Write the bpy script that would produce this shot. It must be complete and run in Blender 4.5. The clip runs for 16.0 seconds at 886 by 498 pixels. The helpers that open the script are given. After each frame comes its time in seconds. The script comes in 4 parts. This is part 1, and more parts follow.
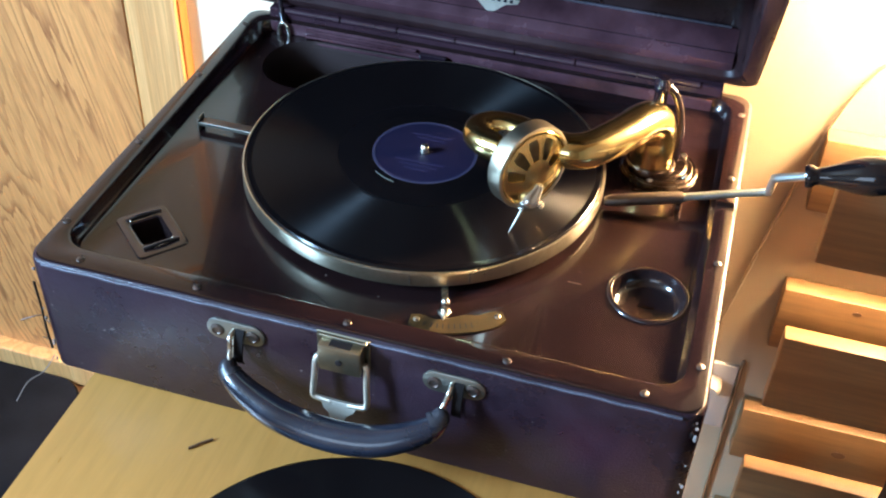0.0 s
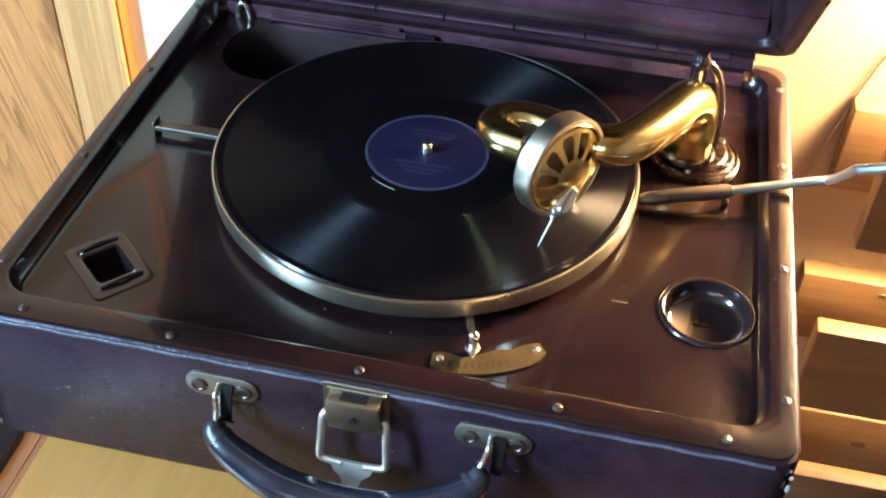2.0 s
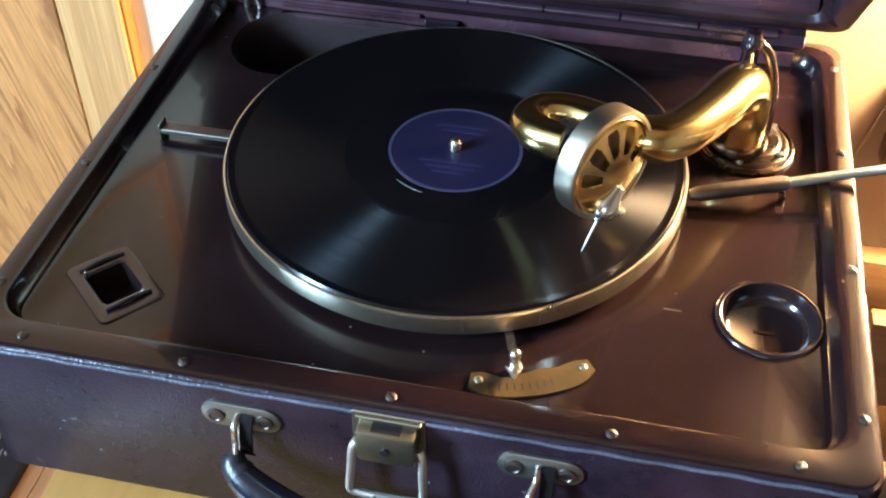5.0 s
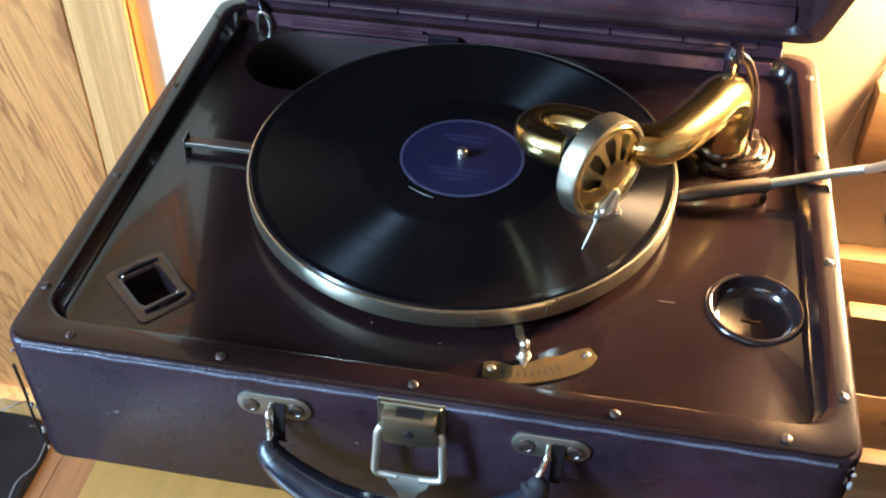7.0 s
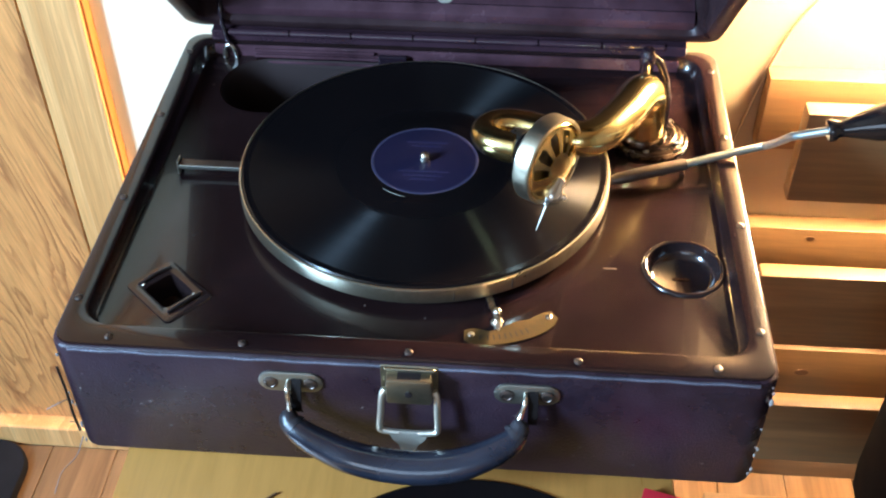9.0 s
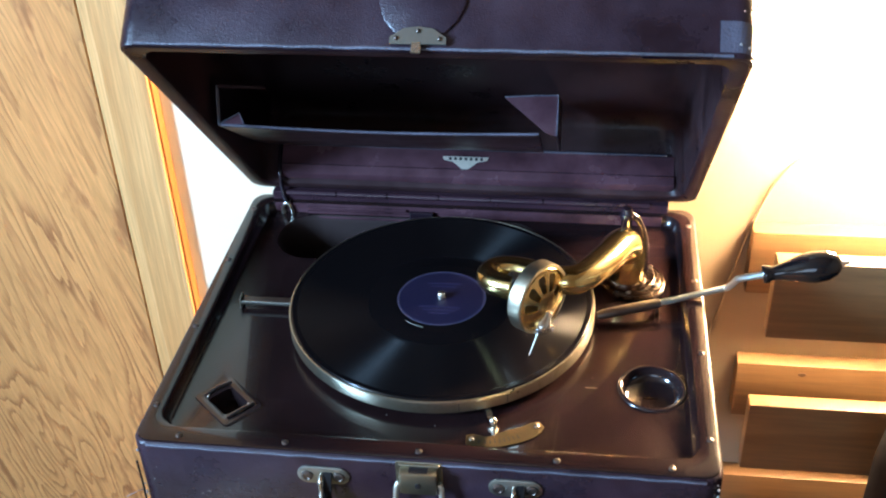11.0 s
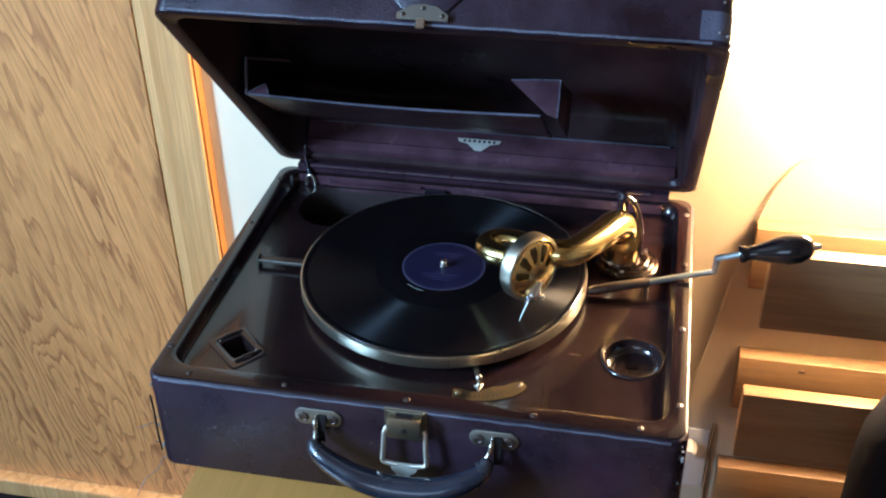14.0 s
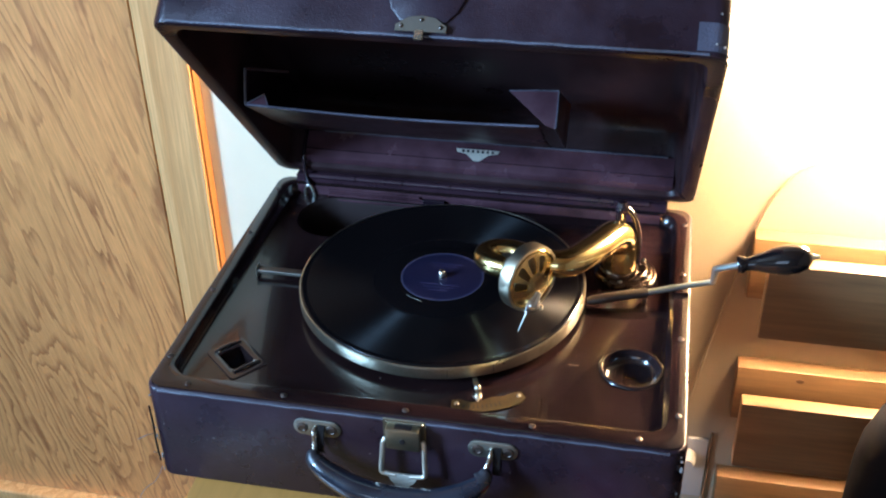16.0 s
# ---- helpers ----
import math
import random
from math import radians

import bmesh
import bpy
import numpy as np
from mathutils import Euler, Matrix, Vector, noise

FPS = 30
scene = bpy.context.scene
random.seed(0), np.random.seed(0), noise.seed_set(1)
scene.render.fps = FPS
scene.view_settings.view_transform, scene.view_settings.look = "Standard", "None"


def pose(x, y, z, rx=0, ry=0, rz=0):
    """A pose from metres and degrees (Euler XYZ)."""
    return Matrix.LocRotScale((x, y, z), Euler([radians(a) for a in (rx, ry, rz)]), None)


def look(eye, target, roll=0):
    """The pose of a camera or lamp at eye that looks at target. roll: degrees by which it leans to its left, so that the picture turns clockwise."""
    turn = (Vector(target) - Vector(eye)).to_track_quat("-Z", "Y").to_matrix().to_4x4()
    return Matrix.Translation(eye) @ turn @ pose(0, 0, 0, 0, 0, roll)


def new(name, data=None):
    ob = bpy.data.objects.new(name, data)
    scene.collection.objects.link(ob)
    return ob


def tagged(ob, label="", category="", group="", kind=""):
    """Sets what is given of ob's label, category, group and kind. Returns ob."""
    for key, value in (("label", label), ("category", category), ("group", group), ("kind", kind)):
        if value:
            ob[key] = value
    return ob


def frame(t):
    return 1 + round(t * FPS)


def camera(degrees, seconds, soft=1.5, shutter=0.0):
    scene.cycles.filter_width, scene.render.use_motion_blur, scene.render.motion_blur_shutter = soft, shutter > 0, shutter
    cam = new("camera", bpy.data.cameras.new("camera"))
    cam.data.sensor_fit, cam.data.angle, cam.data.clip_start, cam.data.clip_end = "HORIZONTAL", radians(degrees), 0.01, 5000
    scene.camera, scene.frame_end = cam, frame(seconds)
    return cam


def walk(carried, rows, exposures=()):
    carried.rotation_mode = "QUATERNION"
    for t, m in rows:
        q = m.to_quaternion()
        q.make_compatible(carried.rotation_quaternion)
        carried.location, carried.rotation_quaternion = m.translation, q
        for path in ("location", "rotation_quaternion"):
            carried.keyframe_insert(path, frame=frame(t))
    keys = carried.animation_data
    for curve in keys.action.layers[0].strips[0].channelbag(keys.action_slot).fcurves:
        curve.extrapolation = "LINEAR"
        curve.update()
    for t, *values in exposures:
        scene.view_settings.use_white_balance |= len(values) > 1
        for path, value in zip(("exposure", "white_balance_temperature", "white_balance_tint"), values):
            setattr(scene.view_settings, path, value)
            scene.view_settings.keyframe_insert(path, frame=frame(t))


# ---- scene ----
WINDOW_W, FRONT_W, LAMP_E, ANISO_ROT = 225.0, 7.0, 640.0, 0.25
cam = camera(44.0, 16.0, soft=2.1)
PATH = [
    (0, (0.18, -0.445, 1.197), (-0.212, 1.026, -0.1), 2.6),
    (0.5, (0.181, -0.429, 1.192), (-0.21, 1.043, -0.105), 2.3),
    (1, (0.161, -0.412, 1.183), (-0.233, 1.06, -0.112), 2.1),
    (1.5, (0.126, -0.371, 1.164), (-0.167, 1.098, -0.162), 2.4),
    (2, (0.107, -0.35, 1.142), (-0.164, 1.111, -0.198), 2.6),
    (2.5, (0.095, -0.338, 1.129), (-0.182, 1.098, -0.235), 2.8),
    (3, (0.09, -0.326, 1.124), (-0.175, 1.116, -0.236), 2.0),
    (3.5, (0.091, -0.317, 1.119), (-0.169, 1.121, -0.246), 1.7),
    (4, (0.097, -0.309, 1.118), (-0.179, 1.132, -0.241), 0.8),
    (4.5, (0.095, -0.303, 1.117), (-0.196, 1.129, -0.249), 0.4),
    (4.7, (0.092, -0.302, 1.117), (-0.203, 1.125, -0.252), 0.3),
    (7, (0.079, -0.344, 1.148), (-0.183, 1.101, -0.21), 0.3),
    (7.5, (0.067, -0.362, 1.156), (-0.166, 1.088, -0.202), 0.5),
    (8, (0.051, -0.383, 1.168), (-0.128, 1.063, -0.202), 0.5),
    (8.5, (0.047, -0.409, 1.188), (-0.085, 1.036, -0.188), 0.3),
    (9, (0.055, -0.435, 1.213), (-0.058, 1.037, -0.136), -0.2),
    (9.5, (0.061, -0.458, 1.233), (-0.052, 1.032, -0.097), -0.2),
    (10, (0.065, -0.479, 1.264), (-0.061, 1.054, -0.014), -0.4),
    (10.2, (0.07, -0.495, 1.279), (-0.073, 1.068, 0.039), -1.0),
    (12.3, (0.167, -0.635, 1.312), (-0.205, 0.998, 0.22), -1.9),
    (12.5, (0.166, -0.632, 1.308), (-0.202, 0.999, 0.211), -1.7),
    (13, (0.163, -0.634, 1.307), (-0.19, 0.994, 0.201), -1.2),
    (13.5, (0.165, -0.636, 1.306), (-0.184, 0.99, 0.196), -0.9),
    (14, (0.169, -0.633, 1.307), (-0.178, 0.994, 0.197), -1.1),
    (14.5, (0.17, -0.634, 1.308), (-0.182, 0.995, 0.201), -1.3),
    (15, (0.168, -0.635, 1.308), (-0.185, 0.996, 0.205), -1.3),
    (15.5, (0.167, -0.633, 1.308), (-0.184, 0.999, 0.207), -1.3),
    (16, (0.169, -0.633, 1.309), (-0.177, 1.003, 0.212), -1.1),
]
walk(cam, [(t, look(eye, target, roll)) for t, eye, target, roll in PATH],
     exposures=[(0, 0.60, 6300, 10), (2.5, 0.60, 6420, 10), (4.7, 0.63, 6450, 10), (7.2, 0.61, 6420, 10), (8.7, 0.55, 6420, 10), (9.5, 0.58, 6400, 10), (10.2, 0.66, 6300, 10), (12.3, 0.03, 6000, 10), (16, 0.02, 5850, 10)])

# ---- world, window light, exposure ----
world = bpy.data.worlds.new("world")
scene.world = world
world.use_nodes = True
_n = world.node_tree.nodes
_sky = _n.new("ShaderNodeTexSky")
_sky.sky_type, _sky.sun_disc = "NISHITA", False
_sky.sun_elevation, _sky.sun_rotation = radians(35), radians(200)
world.node_tree.links.new(_sky.outputs[0], _n["Background"].inputs[0])
_n["Background"].inputs[1].default_value = 0.12

WIN_Y0, WIN_Y1, WIN_Z0, WIN_Z1, WALL_L = -1.45, -0.93, 1.25, 2.25, -1.9
FW_X0, FW_X1, FW_Z0, FW_Z1, WALL_F = -0.9, 0.3, 1.05, 2.05, -2.6


def area(name, m, sx, sy, watts, colour):
    d = bpy.data.lights.new(name, "AREA")
    d.shape, d.size, d.size_y, d.energy, d.color = "RECTANGLE", sx, sy, watts, colour
    ob = new(name, d)
    ob.matrix_world = m
    return ob


win_mid = Vector((WALL_L - 0.02, (WIN_Y0 + WIN_Y1) / 2, (WIN_Z0 + WIN_Z1) / 2))
area("window_daylight", look(win_mid, win_mid + Vector((1, 0.0, 0))), WIN_Y1 - WIN_Y0, WIN_Z1 - WIN_Z0, WINDOW_W, (0.42, 0.70, 1.04))
fw_mid = Vector(((FW_X0 + FW_X1) / 2, WALL_F - 0.02, (FW_Z0 + FW_Z1) / 2))
area("front_window_daylight", look(fw_mid, fw_mid + Vector((0, 1, 0))), FW_X1 - FW_X0, FW_Z1 - FW_Z0, FRONT_W, (0.42, 0.70, 1.04))


# ---- materials ----
def mat(name, colour, rough=0.5, metal=0.0, coat=0.0, spec=0.5):
    m = bpy.data.materials.new(name)
    m.use_nodes = True
    b = m.node_tree.nodes["Principled BSDF"]
    b.inputs["Base Color"].default_value = (*colour, 1)
    b.inputs["Roughness"].default_value = rough
    b.inputs["Metallic"].default_value = metal
    b.inputs["Coat Weight"].default_value = coat
    b.inputs["Coat Roughness"].default_value = 0.12
    b.inputs["Specular IOR Level"].default_value = spec
    return m, m.node_tree.nodes, m.node_tree.links, b


def ramp(n, stops):
    r = n.new("ShaderNodeValToRGB")
    while len(r.color_ramp.elements) < len(stops):
        r.color_ramp.elements.new(0.5)
    for e, (p, c) in zip(r.color_ramp.elements, stops):
        e.position, e.color = p, (*c, 1) if len(c) == 3 else c
    return r


def grey(v):
    return (v, v, v)


def coords(n, l, scale=(1, 1, 1), rot=(0, 0, 0), kind="Object"):
    tc, mp = n.new("ShaderNodeTexCoord"), n.new("ShaderNodeMapping")
    mp.inputs["Scale"].default_value, mp.inputs["Rotation"].default_value = scale, rot
    l.new(tc.outputs[kind], mp.inputs[0])
    return mp.outputs[0]


def noise_tex(n, l, vec, scale, detail=4, rough=0.55, dist=0.0):
    t = n.new("ShaderNodeTexNoise")
    t.inputs["Scale"].default_value, t.inputs["Detail"].default_value = scale, detail
    t.inputs["Roughness"].default_value, t.inputs["Distortion"].default_value = rough, dist
    l.new(vec, t.inputs["Vector"])
    return t.outputs["Fac"]


def mix(n, l, fac, a, b, mode="MIX"):
    x = n.new("ShaderNodeMix")
    x.data_type, x.blend_type = "RGBA", mode
    for s, v in ((x.inputs[0], fac), (x.inputs[6], a), (x.inputs[7], b)):
        if isinstance(v, (int, float)):
            s.default_value = v
        elif isinstance(v, tuple):
            s.default_value = (*v, 1)
        else:
            l.new(v, s)
    return x.outputs[2]


def bump(n, l, b, height, strength, dist):
    k = n.new("ShaderNodeBump")
    k.inputs["Strength"].default_value, k.inputs["Distance"].default_value = strength, dist
    l.new(height, k.inputs["Height"])
    l.new(k.outputs[0], b.inputs["Normal"])


def rough_by(n, l, b, fac, lo, hi):
    r = ramp(n, [(0.3, grey(lo)), (0.7, grey(hi))])
    l.new(fac, r.inputs[0])
    l.new(r.outputs[0], b.inputs["Roughness"])


def leatherette(name, colour, rough, grain=520.0, strength=0.35, scuff=0.6, bloom=0.0):
    """Maroon embossed cloth: fine pebble relief, pale scuffs and dust."""
    m, n, l, b = mat(name, colour, rough)
    v = coords(n, l)
    big = noise_tex(n, l, v, 14, 6, 0.6)
    fine = noise_tex(n, l, v, 420, 2, 0.5)
    r1 = ramp(n, [(0.35, tuple(c * 0.6 for c in colour)), (0.7, tuple(c * 1.7 + 0.003 for c in colour))])
    l.new(big, r1.inputs[0])
    s = ramp(n, [(0.66, grey(0.0)), (0.80, grey(scuff))])
    l.new(noise_tex(n, l, v, 55, 8, 0.72), s.inputs[0])
    dust = ramp(n, [(0.46, grey(0.0)), (0.72, grey(bloom))])
    l.new(noise_tex(n, l, v, 9, 9, 0.68), dust.inputs[0])
    dusty = mix(n, l, dust.outputs[0], r1.outputs[0], (0.058, 0.052, 0.082))
    l.new(mix(n, l, s.outputs[0], dusty, (0.17, 0.15, 0.18)), b.inputs["Base Color"])
    vor = n.new("ShaderNodeTexVoronoi")
    vor.inputs["Scale"].default_value = grain
    l.new(v, vor.inputs["Vector"])
    add = n.new("ShaderNodeMath")
    l.new(vor.outputs[0], add.inputs[0]), l.new(fine, add.inputs[1])
    bump(n, l, b, add.outputs[0], strength, 0.0010)
    rough_by(n, l, b, big, rough - 0.11, rough + 0.16)
    return m


def enamel(name, colour, rough, spots=True):
    """Dark japanned enamel with dust specks and rubbed patches."""
    m, n, l, b = mat(name, colour, rough, coat=0.34)
    b.inputs["Coat Roughness"].default_value = 0.05
    v = coords(n, l)
    big = noise_tex(n, l, v, 18, 5, 0.6)
    r1 = ramp(n, [(0.35, tuple(c * 0.8 for c in colour)), (0.7, tuple(c * 1.35 for c in colour))])
    l.new(big, r1.inputs[0])
    vor = n.new("ShaderNodeTexVoronoi")
    vor.inputs["Scale"].default_value = 60
    l.new(v, vor.inputs["Vector"])
    s = ramp(n, [(0.0, grey(1)), (0.055, grey(0))])
    l.new(vor.outputs[0], s.inputs[0])
    l.new(mix(n, l, s.outputs[0] if spots else 0.0, r1.outputs[0], (0.16, 0.12, 0.10)), b.inputs["Base Color"])
    rough_by(n, l, b, noise_tex(n, l, v, 30, 3, 0.5), rough - 0.015, rough + 0.03)
    bump(n, l, b, noise_tex(n, l, v, 260, 3), 0.015, 0.0003)
    return m


def metal(name, colour, rough, tarnish=(0.2, 0.13, 0.05), amount=0.5, relief=0.05):
    m, n, l, b = mat(name, colour, rough, metal=1.0)
    v = coords(n, l)
    big = noise_tex(n, l, v, 60, 6, 0.65)
    s = ramp(n, [(0.45, grey(0)), (0.75, grey(amount))])
    l.new(big, s.inputs[0])
    l.new(mix(n, l, s.outputs[0], colour, tarnish), b.inputs["Base Color"])
    rough_by(n, l, b, big, rough, rough + 0.04 + relief)
    bump(n, l, b, noise_tex(n, l, v, 700, 3), relief, 0.0003)
    return m


def wood(name, light, dark, scale=6.0, axis="X", rough=0.5, stretch=0.08, contrast=(0.3, 0.75), rings=10.0, line=(0.62, 0.75, 0.86), jag=0.0):
    """Grain runs along the axis; distorted bands make the figure, fine noise the pores."""
    m, n, l, b = mat(name, light, rough)
    sc = {"X": (stretch, 1, 1), "Y": (1, stretch, 1), "Z": (1, 1, stretch)}[axis]
    v = coords(n, l, sc)
    oi = n.new("ShaderNodeObjectInfo")
    add = n.new("ShaderNodeVectorMath")
    mul = n.new("ShaderNodeMath")
    mul.operation, mul.inputs[1].default_value = "MULTIPLY", 7.3
    l.new(oi.outputs["Random"], mul.inputs[0])
    l.new(v, add.inputs[0]), l.new(mul.outputs[0], add.inputs[1])
    v = add.outputs[0]
    n1 = noise_tex(n, l, v, scale, 3, 0.5, 0.4)
    m1 = n.new("ShaderNodeMath")
    m1.operation, m1.inputs[1].default_value = "MULTIPLY", rings
    if jag:
        mp = n.new("ShaderNodeMapping")
        mp.inputs["Scale"].default_value = tuple(1.0 if c == 1 else 0.35 for c in sc)
        l.new(v, mp.inputs[0])
        fl = n.new("ShaderNodeMath")
        fl.operation, fl.inputs[1].default_value = "MULTIPLY", jag
        l.new(noise_tex(n, l, mp.outputs[0], scale * 22, 3, 0.6), fl.inputs[0])
        sm = n.new("ShaderNodeMath")
        l.new(n1, sm.inputs[0]), l.new(fl.outputs[0], sm.inputs[1])
        n1 = sm.outputs[0]
    l.new(n1, m1.inputs[0])
    m2 = n.new("ShaderNodeMath")
    m2.operation = "FRACT"
    l.new(m1.outputs[0], m2.inputs[0])
    tri = ramp(n, [(0.0, grey(0.0)), (line[0], grey(line[1])), (line[2], grey(1.0)), (1.0, grey(0.05))])
    l.new(m2.outputs[0], tri.inputs[0])
    pores = noise_tex(n, l, v, scale * 40, 4, 0.6)
    tone = noise_tex(n, l, v, scale * 0.7, 2)
    c1 = mix(n, l, tri.outputs[0], light, dark)
    pr = ramp(n, [(contrast[0], grey(0.75)), (contrast[1], grey(1.12))])
    l.new(pores, pr.inputs[0])
    c2 = mix(n, l, 1.0, c1, pr.outputs[0], "MULTIPLY")
    tr = ramp(n, [(0.3, grey(0.85)), (0.7, grey(1.12))])
    l.new(tone, tr.inputs[0])
    l.new(mix(n, l, 1.0, c2, tr.outputs[0], "MULTIPLY"), b.inputs["Base Color"])
    bump(n, l, b, pores, 0.12, 0.0008)
    rough_by(n, l, b, pores, rough - 0.05, rough + 0.12)
    return m


def plywood(name, light, dark, rough=0.45):
    """Rotary-cut fir: wide wandering growth rings, ragged late-wood edges, brown flecks along the grain."""
    m, n, l, b = mat(name, light, rough)
    tc, turn = n.new("ShaderNodeTexCoord"), n.new("ShaderNodeMapping")
    turn.inputs["Rotation"].default_value = (0, radians(12), 0)
    l.new(tc.outputs["Object"], turn.inputs[0])

    def stretched(k):
        mp = n.new("ShaderNodeMapping")
        mp.inputs["Scale"].default_value = (1, 1, k)
        l.new(turn.outputs[0], mp.inputs[0])
        return mp.outputs[0]

    def calc(op, a, c):
        k = n.new("ShaderNodeMath")
        k.operation = op
        for s, v in zip(k.inputs, (a, c)):
            if isinstance(v, (int, float)):
                s.default_value = v
            else:
                l.new(v, s)
        return k.outputs[0]
    sep = n.new("ShaderNodeSeparateXYZ")
    l.new(turn.outputs[0], sep.inputs[0])
    wander = noise_tex(n, l, stretched(0.26), 4.4, 3, 0.5, 0.7)
    ragged = noise_tex(n, l, stretched(0.10), 90, 3, 0.6)
    field = calc("ADD", calc("MULTIPLY", wander, 34.0), calc("ADD", calc("MULTIPLY", sep.outputs[0], 34.0), calc("MULTIPLY", ragged, 1.4)))
    ring = ramp(n, [(0.0, grey(0.0)), (0.55, grey(0.10)), (0.84, grey(0.75)), (0.93, grey(1.0)), (1.0, grey(0.1))])
    l.new(calc("FRACT", field, 0.0), ring.inputs[0])
    weight = ramp(n, [(0.36, grey(0.35)), (0.66, grey(1.0))])
    l.new(noise_tex(n, l, stretched(0.35), 9, 3, 0.55), weight.inputs[0])
    c1 = mix(n, l, calc("MULTIPLY", ring.outputs[0], weight.outputs[0]), light, dark)
    fleck = ramp(n, [(0.58, grey(0.0)), (0.66, grey(0.65))])
    l.new(noise_tex(n, l, stretched(0.28), 24, 4, 0.6), fleck.inputs[0])
    c2 = mix(n, l, fleck.outputs[0], c1, dark)
    pores = noise_tex(n, l, stretched(0.06), 420, 3, 0.6)
    pr = ramp(n, [(0.3, grey(0.80)), (0.7, grey(1.12))])
    l.new(pores, pr.inputs[0])
    c3 = mix(n, l, 1.0, c2, pr.outputs[0], "MULTIPLY")
    tr = ramp(n, [(0.3, grey(0.86)), (0.7, grey(1.12))])
    l.new(noise_tex(n, l, stretched(0.5), 3.0, 3), tr.inputs[0])
    l.new(mix(n, l, 1.0, c3, tr.outputs[0], "MULTIPLY"), b.inputs["Base Color"])
    bump(n, l, b, pores, 0.10, 0.0006)
    rough_by(n, l, b, pores, rough - 0.06, rough + 0.12)
    return m


def paint(name, colour, rough=0.6, mottling=0.06):
    m, n, l, b = mat(name, colour, rough)
    v = coords(n, l)
    r1 = ramp(n, [(0.3, tuple(c * (1 - mottling) for c in colour)), (0.7, tuple(min(1, c * (1 + mottling)) for c in colour))])
    l.new(noise_tex(n, l, v, 5, 6, 0.6), r1.inputs[0])
    l.new(r1.outputs[0], b.inputs["Base Color"])
    bump(n, l, b, noise_tex(n, l, v, 180, 4), 0.12, 0.001)
    return m


def glow(name, colour, strength):
    m = bpy.data.materials.new(name)
    m.use_nodes = True
    b = m.node_tree.nodes["Principled BSDF"]
    b.inputs["Emission Color"].default_value = (*colour, 1)
    b.inputs["Emission Strength"].default_value = strength
    b.inputs["Base Color"].default_value = (0.9, 0.88, 0.8, 1)
    return m


def shellac():
    """Black record: fine grooves stretch each highlight along the radius."""
    m, n, l, b = mat("shellac", (0.0040, 0.0032, 0.0036), 0.38, spec=0.30)
    v = coords(n, l)
    ln = n.new("ShaderNodeVectorMath")
    ln.operation = "LENGTH"
    mp = n.new("ShaderNodeMapping")
    mp.inputs["Scale"].default_value = (1, 1, 0)
    l.new(v, mp.inputs[0]), l.new(mp.outputs[0], ln.inputs[0])
    grooved = ramp(n, [(0.0, grey(0.0)), (0.0610, grey(0.0)), (0.0635, grey(1.0)), (0.1250, grey(1.0)), (0.1268, grey(0.0))])
    l.new(ln.outputs["Value"], grooved.inputs[0])
    l.new(grooved.outputs[0], b.inputs["Anisotropic"])
    tg = n.new("ShaderNodeTangent")
    tg.direction_type, tg.axis = "RADIAL", "Z"
    l.new(tg.outputs[0], b.inputs["Tangent"])
    b.inputs["Anisotropic Rotation"].default_value = ANISO_ROT
    mul = n.new("ShaderNodeMath")
    mul.operation, mul.inputs[1].default_value = "MULTIPLY", 900
    l.new(ln.outputs["Value"], mul.inputs[0])
    cb = n.new("ShaderNodeCombineXYZ")
    l.new(mul.outputs[0], cb.inputs[0])
    bands = noise_tex(n, l, cb.outputs[0], 0.35, 4, 0.7)
    r = ramp(n, [(0.3, grey(0.27)), (0.7, grey(0.36))])
    l.new(bands, r.inputs[0])
    l.new(mix(n, l, grooved.outputs[0], (0.16, 0.16, 0.16), r.outputs[0]), b.inputs["Roughness"])
    return m


LEATHER = leatherette("maroon_leatherette", (0.0175, 0.0074, 0.0120), 0.29, grain=900, strength=0.20, scuff=0.45, bloom=0.20)
LEDGE = leatherette("ledge_lining", (0.055, 0.0240, 0.0310), 0.19, strength=0.06, scuff=0.1)
# rubbed leather, with the bluish edge highlight put into its colour
WORN_SHINE = leatherette("rubbed_leatherette_shine", (0.075, 0.072, 0.092), 0.4)
LEATHER_IN = leatherette("lid_lining", (0.0270, 0.0130, 0.0142), 0.34, strength=0.08, scuff=0.05)
ENAMEL = enamel("brown_enamel", (0.0108, 0.0050, 0.0052), 0.205)
BLACK_GLOSS = enamel("dark_gloss", (0.014, 0.008, 0.012), 0.14, spots=False)
BRASS = metal("tonearm_brass", (0.92, 0.70, 0.29), 0.15, (0.76, 0.56, 0.23), 0.10, 0.002)
RIM_BRASS = metal("platter_brass", (0.50, 0.455, 0.34), 0.27, (0.26, 0.19, 0.10), 0.6)
NICKEL = metal("nickel", (0.62, 0.58, 0.50), 0.22, (0.3, 0.24, 0.17), 0.6)
DULL = metal("dull_plate", (0.27, 0.26, 0.225), 0.40, (0.22, 0.2, 0.14), 0.6)
CHROME = metal("bright_nickel", (0.82, 0.80, 0.74), 0.20, (0.55, 0.5, 0.42), 0.3, 0.01)
STEEL = metal("steel_rod", (0.56, 0.61, 0.57), 0.36, (0.50, 0.53, 0.48), 0.10)
TAG_BRASS = metal("plate_brass", (0.115, 0.084, 0.042), 0.48, (0.24, 0.15, 0.06), 0.6)
SCREW = metal("screw_metal", (0.15, 0.125, 0.11), 0.42, (0.10, 0.05, 0.04), 0.8)
HANDLE = leatherette("handle_leather", (0.0070, 0.0090, 0.0160), 0.19, strength=0.06, scuff=0.12)
